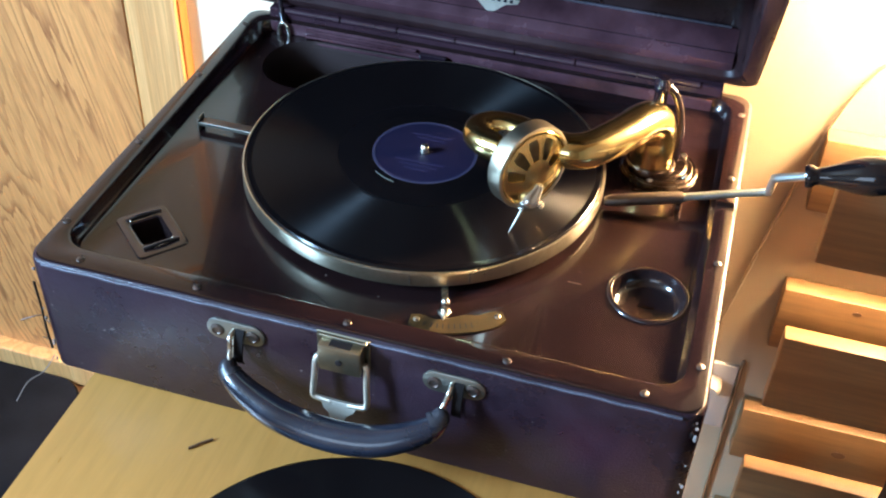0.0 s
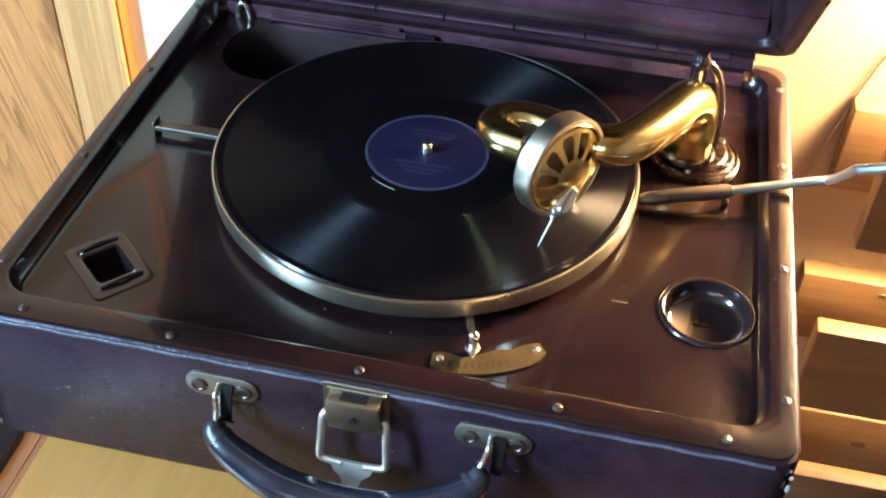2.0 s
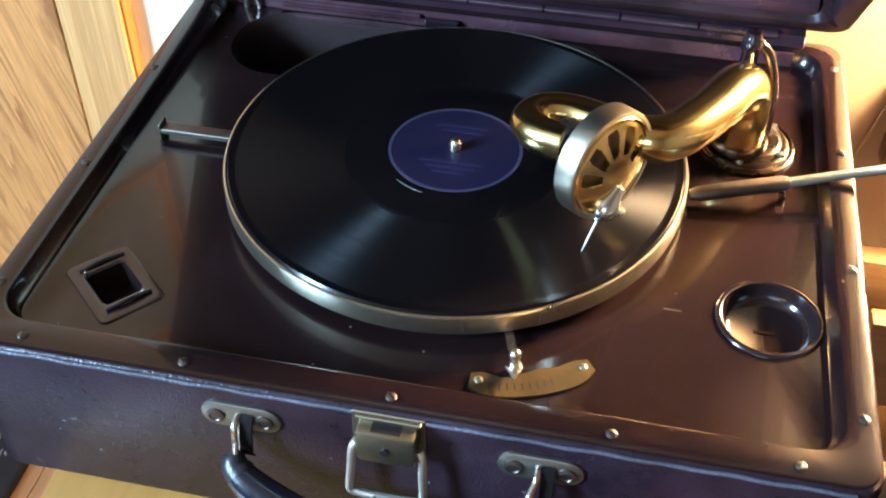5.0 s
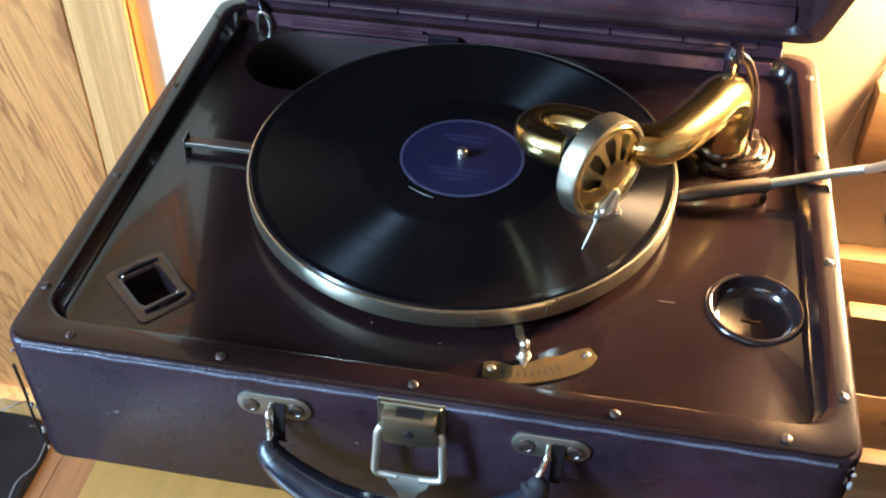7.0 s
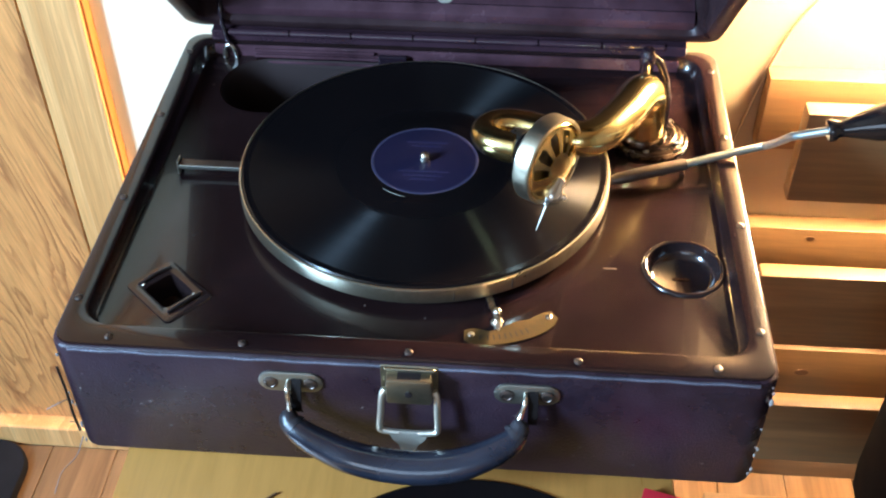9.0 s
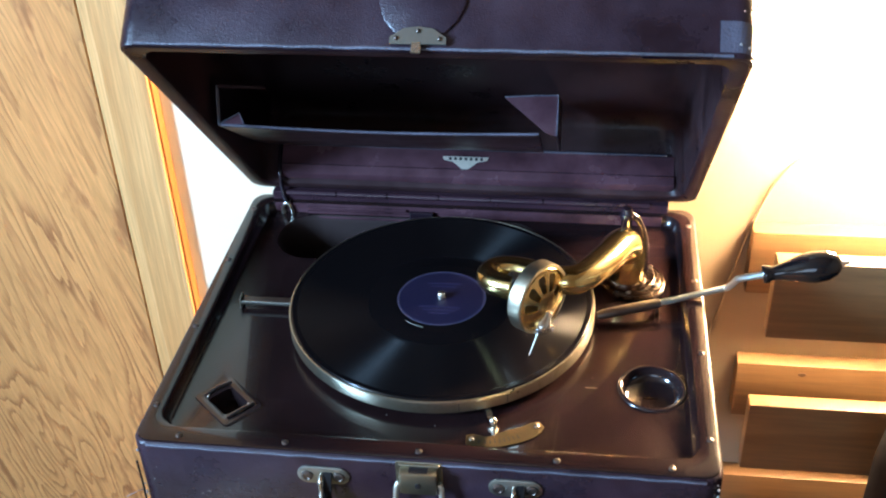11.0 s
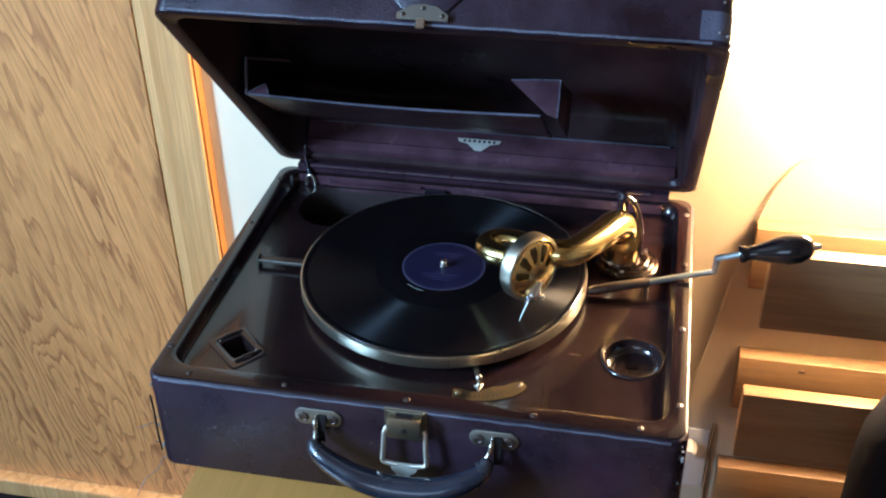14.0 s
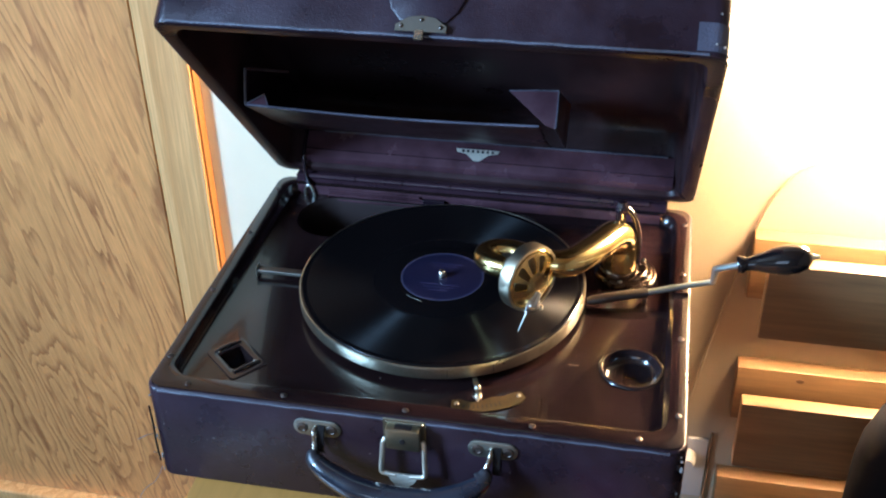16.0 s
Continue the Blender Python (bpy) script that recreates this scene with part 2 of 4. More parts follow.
STRAP = leatherette("brown_strap", (0.0060, 0.0034, 0.0030), 0.65, strength=0.1, scuff=0.05)
STRAP.node_tree.nodes["Principled BSDF"].inputs["Specular IOR Level"].default_value = 0.12
# worn corner leather; also paints highlights on ledge and pocket edges
PATCH = leatherette("rubbed_patch_and_edge_shine", (0.060, 0.056, 0.075), 0.28, strength=0.3)
PALE = metal("pale_plating", (0.86, 0.80, 0.68), 0.42, (0.5, 0.44, 0.33), 0.4)
RUBBED = leatherette("rubbed_tip", (0.017, 0.016, 0.020), 0.35, strength=0.1)
SOUND = metal("soundbox_nickel", (0.56, 0.49, 0.36), 0.30, (0.32, 0.26, 0.17), 0.5)
LOCK = metal("lock_metal", (0.30, 0.265, 0.19), 0.36, (0.16, 0.13, 0.08), 0.7)
DISH = enamel("dish_enamel", (0.014, 0.008, 0.008), 0.17, spots=False)
BLACK_PAINT = enamel("black_handle_paint", (0.006, 0.0045, 0.005), 0.09, spots=False)
BRONZE = metal("dark_bronze", (0.075, 0.048, 0.034), 0.22, (0.05, 0.03, 0.02), 0.5)
MATT = paint("dull_black_metal", (0.030, 0.020, 0.019), 0.6)
MATT.node_tree.nodes["Principled BSDF"].inputs["Specular IOR Level"].default_value = 0.08
HINGE_PAINT = enamel("hinge_paint", (0.030, 0.014, 0.020), 0.24, spots=False)
PLATE = paint("aged_plastic", (0.36, 0.33, 0.29), 0.5)
LEATHER_IN.node_tree.nodes["Principled BSDF"].inputs["Specular IOR Level"].default_value = 0.12
HANDLE.node_tree.nodes["Principled BSDF"].inputs["Coat Weight"].default_value = 0.8
LABEL = paint("blue_label_paper", (0.0078, 0.0072, 0.0255), 0.42, 0.2)
LABEL_RING = paint("label_ring", (0.045, 0.040, 0.075), 0.4)
LABEL_INK = paint("label_print", (0.016, 0.015, 0.045), 0.4)
ENAMEL.node_tree.nodes["Principled BSDF"].inputs["Specular IOR Level"].default_value = 0.30
LEATHER.node_tree.nodes["Principled BSDF"].inputs["Specular IOR Level"].default_value = 0.40
SHELLAC = shellac()
DARK = paint("dark_void", (0.008, 0.005, 0.006), 0.5)
THREAD = paint("pale_thread", (0.22, 0.19, 0.175), 0.8)
PLY = plywood("plywood", (0.66, 0.292, 0.092), (0.29, 0.098, 0.032))
TRIM = wood("pale_fir", (0.76, 0.425, 0.165), (0.60, 0.30, 0.100), 14, "Z", 0.5, 0.03, rings=9)
EDGE = wood("orange_fir_edge", (0.50, 0.205, 0.050), (0.40, 0.145, 0.030), 10, "Z", 0.5, 0.03, rings=5)
PINE = wood("pine_board", (0.225, 0.126, 0.051), (0.178, 0.094, 0.036), 5, "X", 0.45, 0.06, rings=7)
TABLE = wood("yellow_pine_top", (0.52, 0.248, 0.060), (0.47, 0.215, 0.050), 4, "Y", 0.32, 0.10, (0.1, 0.9), rings=3)
FLOOR = wood("floor_board", (0.24, 0.132, 0.062), (0.17, 0.090, 0.040), 5, "Y", 0.38, 0.06, rings=7)
WALL = paint("tan_wall", (0.32, 0.245, 0.155), 0.6)
WALL_WHITE = paint("white_board", (0.74, 0.70, 0.52), 0.5)
# added surroundings out of view, dark so the glossy deck reflects little
ROOM = wood("unseen_dark_panelling", (0.17, 0.10, 0.05), (0.12, 0.065, 0.03), 3, "Z", 0.6, 0.1)
FABRIC = leatherette("black_fabric", (0.006, 0.006, 0.008), 0.8, 1500, 0.3, 0.03)
FABRIC.node_tree.nodes["Principled BSDF"].inputs["Specular IOR Level"].default_value = 0.12
RED = paint("red_tin_paint", (0.50, 0.02, 0.03), 0.35)
PLASTIC = paint("ivory_plastic", (0.72, 0.70, 0.62), 0.4)
KNOT = paint("knot_wood", (0.10, 0.045, 0.018), 0.6, 0.3)


# ---- mesh helpers ----
def part(name, bm, material, parent, label="", smooth=None):
    me = bpy.data.meshes.new(name)
    bmesh.ops.recalc_face_normals(bm, faces=bm.faces)
    bm.to_mesh(me)
    bm.free()
    me.materials.append(material)
    if smooth is not None:
        me.polygons.foreach_set("use_smooth", [True] * len(me.polygons))
        me.set_sharp_from_angle(angle=radians(smooth))
    ob = new(name, me)
    ob.parent = parent
    if label:
        tagged(ob, label)
    return ob


def empty(name, place, label, category, group="", kind=""):
    e = new(name)
    e.empty_display_size = 0.05
    e.location = place
    return tagged(e, label, category, group, kind)


def box_bm(x0, x1, y0, y1, z0, z1, bev=0.0, seg=2):
    bm = bmesh.new()
    bmesh.ops.create_cube(bm, size=1, matrix=Matrix.Translation(((x0 + x1) / 2, (y0 + y1) / 2, (z0 + z1) / 2)) @ Matrix.Diagonal((x1 - x0, y1 - y0, z1 - z0, 1)))
    if bev:
        bmesh.ops.bevel(bm, geom=bm.edges[:], offset=bev, segments=seg, affect="EDGES", profile=0.5)
    return bm


def rrect(hx, hy, r, n=7, cx=0.0, cy=0.0):
    """Rounded rectangle, counter-clockwise, 4 * n points."""
    pts = []
    for k, (sx, sy) in enumerate(((1, 1), (-1, 1), (-1, -1), (1, -1))):
        for i in range(n):
            a = math.pi / 2 * (k + i / (n - 1))
            pts.append((cx + sx * (hx - r) + r * math.cos(a), cy + sy * (hy - r) + r * math.sin(a)))
    return pts


def loft(bm, loops, closed=True, cap0=False, cap1=False):
    """Quads between successive loops of equal length; returns the rings of vertices."""
    rings = [[bm.verts.new(p) for p in lp] for lp in loops]
    for a, b in zip(rings, rings[1:]):
        k = len(a)
        for i in range(k if closed else k - 1):
            bm.faces.new((a[i], a[(i + 1) % k], b[(i + 1) % k], b[i]))
    if cap0:
        bm.faces.new(list(reversed(rings[0])))
    if cap1:
        bm.faces.new(rings[-1])
    return rings


def lathe(bm, profile, m=None, n=48, cap=True):
    """Turn (radius, height) about z."""
    m = m or Matrix.Identity(4)
    loops = [[m @ Vector((max(r, 1e-5) * math.cos(2 * math.pi * i / n), max(r, 1e-5) * math.sin(2 * math.pi * i / n), h)) for i in range(n)] for r, h in profile]
    loft(bm, loops, True, cap, cap)
    return bm


def smooth_path(pts, per=8):
    """Catmull-Rom through the points; each point may hold a fourth number (radius)."""
    p = [np.array(q, float) for q in pts]
    p = [2 * p[0] - p[1], *p, 2 * p[-1] - p[-2]]
    out = []
    for i in range(1, len(p) - 2):
        for j in range(per):
            t = j / per
            out.append(0.5 * (2 * p[i] + (p[i + 1] - p[i - 1]) * t + (2 * p[i - 1] - 5 * p[i] + 4 * p[i + 1] - p[i + 2]) * t * t + (3 * p[i] - p[i - 1] - 3 * p[i + 1] + p[i + 2]) * t ** 3))
    out.append(p[-2])
    return out


def tube(bm, pts, radius=None, n=16, cap=True, flat=1.0):
    """A tube along points (x, y, z[, r])."""
    c = [Vector(q[:3]) for q in pts]
    rad = [radius if radius else float(q[3]) for q in pts]
    up = Vector((0, 0, 1))
    t0 = (c[1] - c[0]).normalized()
    if abs(t0.dot(up)) > 0.95:
        up = Vector((1, 0, 0))
    side = t0.cross(up).normalized()
    loops = []
    for i, q in enumerate(c):
        t = (c[min(i + 1, len(c) - 1)] - c[max(i - 1, 0)]).normalized()
        side = (side - t * side.dot(t)).normalized()
        b = t.cross(side)
        loops.append([q + (side * math.cos(2 * math.pi * k / n) + b * flat * math.sin(2 * math.pi * k / n)) * rad[i] for k in range(n)])
    loft(bm, loops, True, cap, cap)
    return bm


def axis_to(v):
    """Turn z onto v."""
    return Vector(v).to_track_quat("Z", "Y").to_matrix().to_4x4()


def plate_bm(outline, z0, z1, bev=0.0):
    bm = bmesh.new()
    loops = [[(x, y, z0) for x, y in outline], [(x, y, z1 - bev) for x, y in outline]]
    if bev:
        cx, cy = sum(p[0] for p in outline) / len(outline), sum(p[1] for p in outline) / len(outline)
        k = []
        for x, y in outline:
            d = math.hypot(x - cx, y - cy)
            k.append((x + (cx - x) / d * bev, y + (cy - y) / d * bev, z1))
        loops.append(k)
    loft(bm, loops, True, True, True)
    return bm


def holed(bm, z, outer, holes):
    """A flat sheet with holes; returns nothing, adds faces to bm."""
    edges = []
    for lp in (outer, *holes):
        vs = [bm.verts.new((x, y, z)) for x, y in lp]
        edges += [bm.edges.new((vs[i], vs[(i + 1) % len(vs)])) for i in range(len(vs))]
    bmesh.ops.triangle_fill(bm, use_beauty=True, edges=edges)


def circle(cx, cy, r, n=40):
    return [(cx + r * math.cos(2 * math.pi * i / n), cy + r * math.sin(2 * math.pi * i / n)) for i in range(n)]


def writing(body, size, m, material, parent, name, extrude=0.0002):
    c = bpy.data.curves.new(name, "FONT")
    c.body, c.size, c.align_x, c.align_y, c.extrude = body, size, "CENTER", "CENTER", extrude
    ob = new(name, c)
    dg = bpy.context.evaluated_depsgraph_get()
    me = bpy.data.meshes.new_from_object(ob.evaluated_get(dg))
    bpy.data.objects.remove(ob)
    me.materials.clear()
    me.materials.append(material)
    t = new(name, me)
    t.parent = parent
    t.matrix_basis = m
    return t

# ---- setting ----
WALL_Y, PANEL_Y = 0.4985, 0.470
X0, X1, Y0, Y1, ZC = WALL_L, 1.7, -2.6, WALL_Y, 2.4


def structure(name, bm, material, label, category, smooth=None):
    ob = part(name, bm, material, None, label, smooth)
    return tagged(ob, label, category, kind="structure")


structure("wall_back", box_bm(X0 - 0.1, X1 + 0.1, WALL_Y, WALL_Y + 0.1, 0, ZC), WALL, "cream painted wall behind the gramophone", "wall")
# unseen side walls and ceiling are added, dark to hold reflections down
structure("wall_right", box_bm(X1, X1 + 0.1, Y0, WALL_Y - 0.002, 0, ZC), ROOM, "unseen dark side wall added to close the room", "wall")
bm = bmesh.new()
for a in ((X0 - 0.1, FW_X0, 0, ZC), (FW_X1, X1 + 0.1, 0, ZC), (FW_X0, FW_X1, 0, FW_Z0), (FW_X0, FW_X1, FW_Z1, ZC)):
    bmesh.ops.create_cube(bm, size=1, matrix=Matrix.Translation(((a[0] + a[1]) / 2, Y0 - 0.052, (a[2] + a[3]) / 2)) @ Matrix.Diagonal((a[1] - a[0], 0.1, a[3] - a[2], 1)))
structure("wall_front", bm, ROOM, "unseen dark wall added behind the viewer with a window opening", "wall")
structure("ceiling", box_bm(X0 - 0.1, X1 + 0.1, Y0 - 0.1, WALL_Y + 0.1, ZC + 0.002, ZC + 0.1), ROOM, "unseen dark ceiling added to close the room", "ceiling")
structure("subfloor", box_bm(X0 - 0.1, X1 + 0.1, Y0 - 0.1, WALL_Y + 0.1, -0.1, -0.012), DARK, "dark underlay beneath the boards", "floor")
bm = bmesh.new()
for a in ((Y0, WIN_Y0, 0, ZC), (WIN_Y1, WALL_Y - 0.002, 0, ZC), (WIN_Y0, WIN_Y1, 0, WIN_Z0), (WIN_Y0, WIN_Y1, WIN_Z1, ZC)):
    bmesh.ops.create_cube(bm, size=1, matrix=Matrix.Translation((X0 - 0.05, (a[0] + a[1]) / 2, (a[2] + a[3]) / 2)) @ Matrix.Diagonal((0.1, a[1] - a[0], a[3] - a[2], 1)))
structure("wall_left", bm, ROOM, "unseen dark left wall added with a window opening", "wall")

# plywood panel, its pale stile and the foot rail
structure("plywood_panel", box_bm(X0 + 0.002, -0.4262, PANEL_Y, WALL_Y - 0.002, 0.042, ZC - 0.002, 0.001, 1), PLY, "varnished fir plywood panel with wavy brown grain", "panel")
structure("trim_stile", box_bm(-0.4244, -0.3640, PANEL_Y - 0.001, WALL_Y - 0.002, 0.042, ZC - 0.002, 0.0015, 2), TRIM, "pale straight-grained fir stile beside the plywood", "trim")
structure("trim_edge", box_bm(-0.3638, -0.3612, PANEL_Y + 0.003, WALL_Y - 0.002, 0.042, ZC - 0.002), EDGE, "orange varnished edge of the fir stile", "trim")
structure("baseboard", box_bm(X0 + 0.002, -0.3612, 0.4500, WALL_Y - 0.002, 0.0, 0.0400, 0.003, 2), TRIM, "pale worn wooden baseboard at the floor", "baseboard")
structure("white_panel", box_bm(-0.3608, 0.05, WALL_Y - 0.011, WALL_Y - 0.0005, 0.0, ZC - 0.002), WALL_WHITE, "smooth white painted wall board", "panel")

# floor boards
floor = structure("floor", box_bm(X0, X1, Y0, WALL_Y - 0.002, -0.010, -0.006), DARK, "brown varnished wooden plank floor", "floor")
board_mesh = None
nb = int((X1 - X0) / 0.09)
for i in range(nb):
    if board_mesh is None:
        ob = part("plank", box_bm(0.0006, 0.0894, Y0, WALL_Y - 0.003, -0.006, 0.0, 0.0008, 1), FLOOR, floor)
        board_mesh = ob.data
        ob.location.x = X0
    else:
        ob = new("plank", board_mesh)
        ob.parent = floor
        ob.location.x = X0 + 0.09 * i


# ---- the table ----
TOP = 0.618


def make_table():
    e = empty("side_table", (-0.01, -0.08, 0), "small side table with a yellow varnished pine top", "table")
    x0, x1, y0, y1 = -0.191, 0.172, -0.56, 0.34
    o = Vector(e.location)

    def put(name, bm, material, label=""):
        bmesh.ops.translate(bm, verts=bm.verts, vec=-o)
        return part(name, bm, material, e, label, 35)
    put("tabletop", box_bm(x0, x1, y0, y1, TOP - 0.022, TOP, 0.002, 2), TABLE)
    for lx in (x0 + 0.035, x1 - 0.035):
        for ly in (y0 + 0.035, y1 - 0.035):
            put("leg", box_bm(lx - 0.02, lx + 0.02, ly - 0.02, ly + 0.02, 0, TOP - 0.022, 0.003, 2), TABLE)
    put("apron", box_bm(x0 + 0.02, x0 + 0.035, y0 + 0.057, y1 - 0.057, TOP - 0.085, TOP - 0.0225), TABLE)
    put("apron", box_bm(x1 - 0.035, x1 - 0.02, y0 + 0.057, y1 - 0.057, TOP - 0.085, TOP - 0.0225), TABLE)


make_table()


def make_record(name, cx, cy, z, r, label):
    e = empty(name, (cx, cy, z), label, "record")
    bm = bmesh.new()
    prof = [(0.0036, 0.0), (r - 0.0015, 0.0), (r, 0.0008), (r - 0.0012, 0.0020), (r - 0.006, 0.0018), (0.052, 0.0018), (0.0505, 0.0022), (0.0400, 0.0022), (0.0036, 0.0022)]
    lathe(bm, prof, n=128, cap=False)
    part("disc", bm, SHELLAC, e, "", 30)
    bm = bmesh.new()
    lathe(bm, [(0.0038, 0.0024), (0.0368, 0.0024), (0.0368, 0.0019)], n=72, cap=False)
    lb = part("label", bm, LABEL, e, "dark blue paper centre label", 30)
    bm = bmesh.new()
    lathe(bm, [(0.0370, 0.0019), (0.0370, 0.0025), (0.0387, 0.0025), (0.0387, 0.0019)], n=72, cap=False)
    part("label_border", bm, LABEL_RING, lb, "pale ring round the label", 30)
    for yy, w in ((0.021, 0.030), (0.0165, 0.022), (-0.013, 0.036), (-0.0175, 0.028), (-0.022, 0.018)):
        part("print_bar", box_bm(-w / 2, w / 2, yy - 0.0011, yy + 0.0011, 0.00245, 0.0026), LABEL_INK, lb)
    return e


make_record("loose_record", 0.045, -0.1350, TOP, 0.1275, "black shellac record lying flat on the yellow table")

# red needle tin
def make_tin():
    e = empty("needle_tin", (0.165, -0.043, TOP), "small red tin box on the corner of the table", "tin box")
    e.rotation_euler.z = radians(-15)
    part("body", box_bm(-0.021, 0.021, -0.027, 0.027, 0, 0.005, 0.0015, 2), RED, e, "", 35)
    part("tin_lid", box_bm(-0.0216, 0.0216, -0.0276, 0.0276, 0.0051, 0.0080, 0.0012, 2), RED, e, "", 35)
    bm = bmesh.new()
    lathe(bm, [(0.009, 0.0081), (0.009, 0.0084)], n=32)
    part("badge", bm, BLACK_PAINT, e, "black round badge with unreadable print")


make_tin()
bm = bmesh.new()
tube(bm, [(-0.0965, -0.0395, TOP + 0.0010), (-0.0905, -0.033, TOP + 0.0012), (-0.0845, -0.0275, TOP + 0.0010)], 0.0009, 8)
tagged(part("splinter", bm, KNOT, None, "thin dark wooden splinter on the table", 40), "thin dark wooden splinter on the table", "splinter")

# black mat on the floor
bm = plate_bm(rrect(0.28, 0.30, 0.05, 8, -0.85, 0.15), 0.0, 0.012, 0.003)
tagged(part("floor_mat", bm, FABRIC, None, "", 40), "black cloth mat with rounded corners on the floor", "mat")


# ---- slatted rack ----
def make_rack():
    e = empty("slatted_rack", (0.31, 0.40, 0), "pine rack of staggered horizontal boards against the wall", "rack")
    rnd = random.Random(3)
    rows = []
    for i in range(4):
        rows.append((0.3450 + rnd.uniform(-0.001, 0.001), 0.3640, 0.6725 - 0.189 * i, 0.095))
        rows.append((0.4740, 0.4975, 0.6225 - 0.1885 * i, 0.084))
    for y, y1, ztop, h in rows:
        x0 = 0.3045 + rnd.uniform(-0.003, 0.003)
        bm = box_bm(x0 - 0.31, 1.15 - 0.31, y - 0.40, y1 - 0.40, max(ztop - h, 0.0), ztop, 0.0018, 2)
        part("board", bm, PINE, e, "", 35)
    for y0, y1 in ((0.3665, 0.386), (0.450, 0.4735)):
        part("upright", box_bm(0.80, 0.86, y0 - 0.40, y1 - 0.40, 0, 0.672, 0.002, 2), PINE, e, "", 35)
    part("spacer", box_bm(0.80, 0.86, 0.3865 - 0.40, 0.4495 - 0.40, 0.10, 0.16, 0.002, 2), PINE, e, "", 35)
    for kx, ky, kz, r in ((0.383, 0.4738, 0.421, 0.0038), (0.420, 0.4738, 0.206, 0.0065)):
        bm = bmesh.new()
        lathe(bm, [(r, 0), (r * 0.9, 0.0006)], Matrix.Translation((kx - 0.31, ky - 0.40, kz)) @ axis_to((0, -1, 0)) @ Matrix.Diagonal((1.3, 0.8, 1, 1)), 16)
        part("knot", bm, KNOT, e, "dark round knot in the pine")


make_rack()


# ---- lamp, cord, outlet ----
LAMP = Vector((0.448, 0.432, 0.870))


def make_lamp():
    o = Vector((0.58, WALL_Y - 0.0005, 0.98))
    e = empty("wall_lamp", o, "lit warm wall lamp with a frosted glass globe", "lamp")
    d = LAMP - o
    bm = bmesh.new()
    lathe(bm, [(0.0, 0.0), (0.035, 0.0), (0.035, 0.006), (0.02, 0.012), (0.008, 0.02)], axis_to((0, -1, 0)), 32, False)
    part("wall_plate", bm, RIM_BRASS, e, "", 35)
    bm = bmesh.new()
    tube(bm, smooth_path([(0, -0.015, 0), (-0.01, -0.05, -0.02), (-0.05, -0.072, -0.06), (d.x + 0.0585, d.y, d.z)]), 0.006, 12)
    part("arm", bm, RIM_BRASS, e, "", 60)
    bm = bmesh.new()
    bmesh.ops.create_uvsphere(bm, u_segments=32, v_segments=16, radius=0.058, matrix=Matrix.Translation(d))
    part("globe", bm, GLOBE, e, "glowing frosted glass globe", 60)
    return e


GLOBE = glow("lit_globe", (1.0, 0.68, 0.38), LAMP_E)
make_lamp()
bm = bmesh.new()
tube(bm, smooth_path([(0.58, 0.4955, 0.944), (0.55, 0.494, 0.80), (0.46, 0.492, 0.735), (0.365, 0.490, 0.722), (0.320, 0.4945, 0.672), (0.290, 0.494, 0.56), (0.262, 0.494, 0.40), (0.250, 0.494, 0.31), (0.262, 0.488, 0.262)]), 0.0016, 8)
tagged(part("lamp_cord", bm, WALL, None, "", 60), "thin pale lamp cord hanging down the wall", "cord")


def make_outlet():
    e = empty("wall_outlet", (0.262, WALL_Y - 0.0005, 0.235), "ivory outlet plate on the wall with a plug", "outlet")
    part("cover_plate", box_bm(-0.028, 0.026, -0.006, 0, -0.05, 0.055, 0.002, 2), PLATE, e, "", 35)
    bm = bmesh.new()
    lathe(bm, [(0.012, 0), (0.012, 0.012), (0.008, 0.02)], Matrix.Translation((0.0, -0.006, 0.025)) @ axis_to((0, -1, 0)), 24)
    part("plug", bm, PLATE, e, "", 35)


make_outlet()
part_strip = box_bm(0.2895, 0.2925, WALL_Y - 0.006, WALL_Y - 0.0005, 0.0, 0.300, 0.001, 1)
tagged(part("wood_strip", part_strip, FLOOR, None), "narrow brown wooden strip upright against the wall", "strip")


# ---- black chair ----
def make_chair():
    e = empty("padded_chair", (0.66, 0.2, 0), "black upholstered chair beside the table", "chair")

    def slab(cx, cz, hx, hz, y0, y1, r):
        bm = bmesh.new()
        lp = rrect(hx, hz, r, 8, cx, cz)
        sh = rrect(hx - 0.012, hz - 0.012, r - 0.012, 8, cx, cz)
        loft(bm, [[(x, y0, z) for x, z in sh], [(x, y0 + 0.012, z) for x, z in lp], [(x, y1 - 0.012, z) for x, z in lp], [(x, y1, z) for x, z in sh]], True, True, True)
        return bm
    part("backrest", slab(0, 0.45, 0.262, 0.24, -0.035, 0.035, 0.15), FABRIC, e, "", 50)
    part("seat", box_bm(-0.23, 0.23, -0.50, -0.04, 0.40, 0.46, 0.02, 3), FABRIC, e, "", 50)
    for x in (-0.19, 0.19):
        for y in (-0.46, -0.02):
            bm = bmesh.new()
            tube(bm, [(x, y, 0), (x, y, 0.40)], 0.012, 12)
            part("leg", bm, BLACK_PAINT, e, "", 60)


make_chair()

# ---- the gramophone ----
CW, CD, RIM_Z, DECK_Z = 0.222, 0.362, 0.720, 0.7085
G = empty("portable_gramophone", (0, CD / 2, TOP), "open portable wind-up gramophone in a maroon leatherette case on the table", "gramophone")
GO = Vector(G.location)
LID_ANGLE = -47.3
HINGE = Matrix.Translation((0, CD, 0.727)) @ Matrix.Rotation(radians(LID_ANGLE), 4, "X")


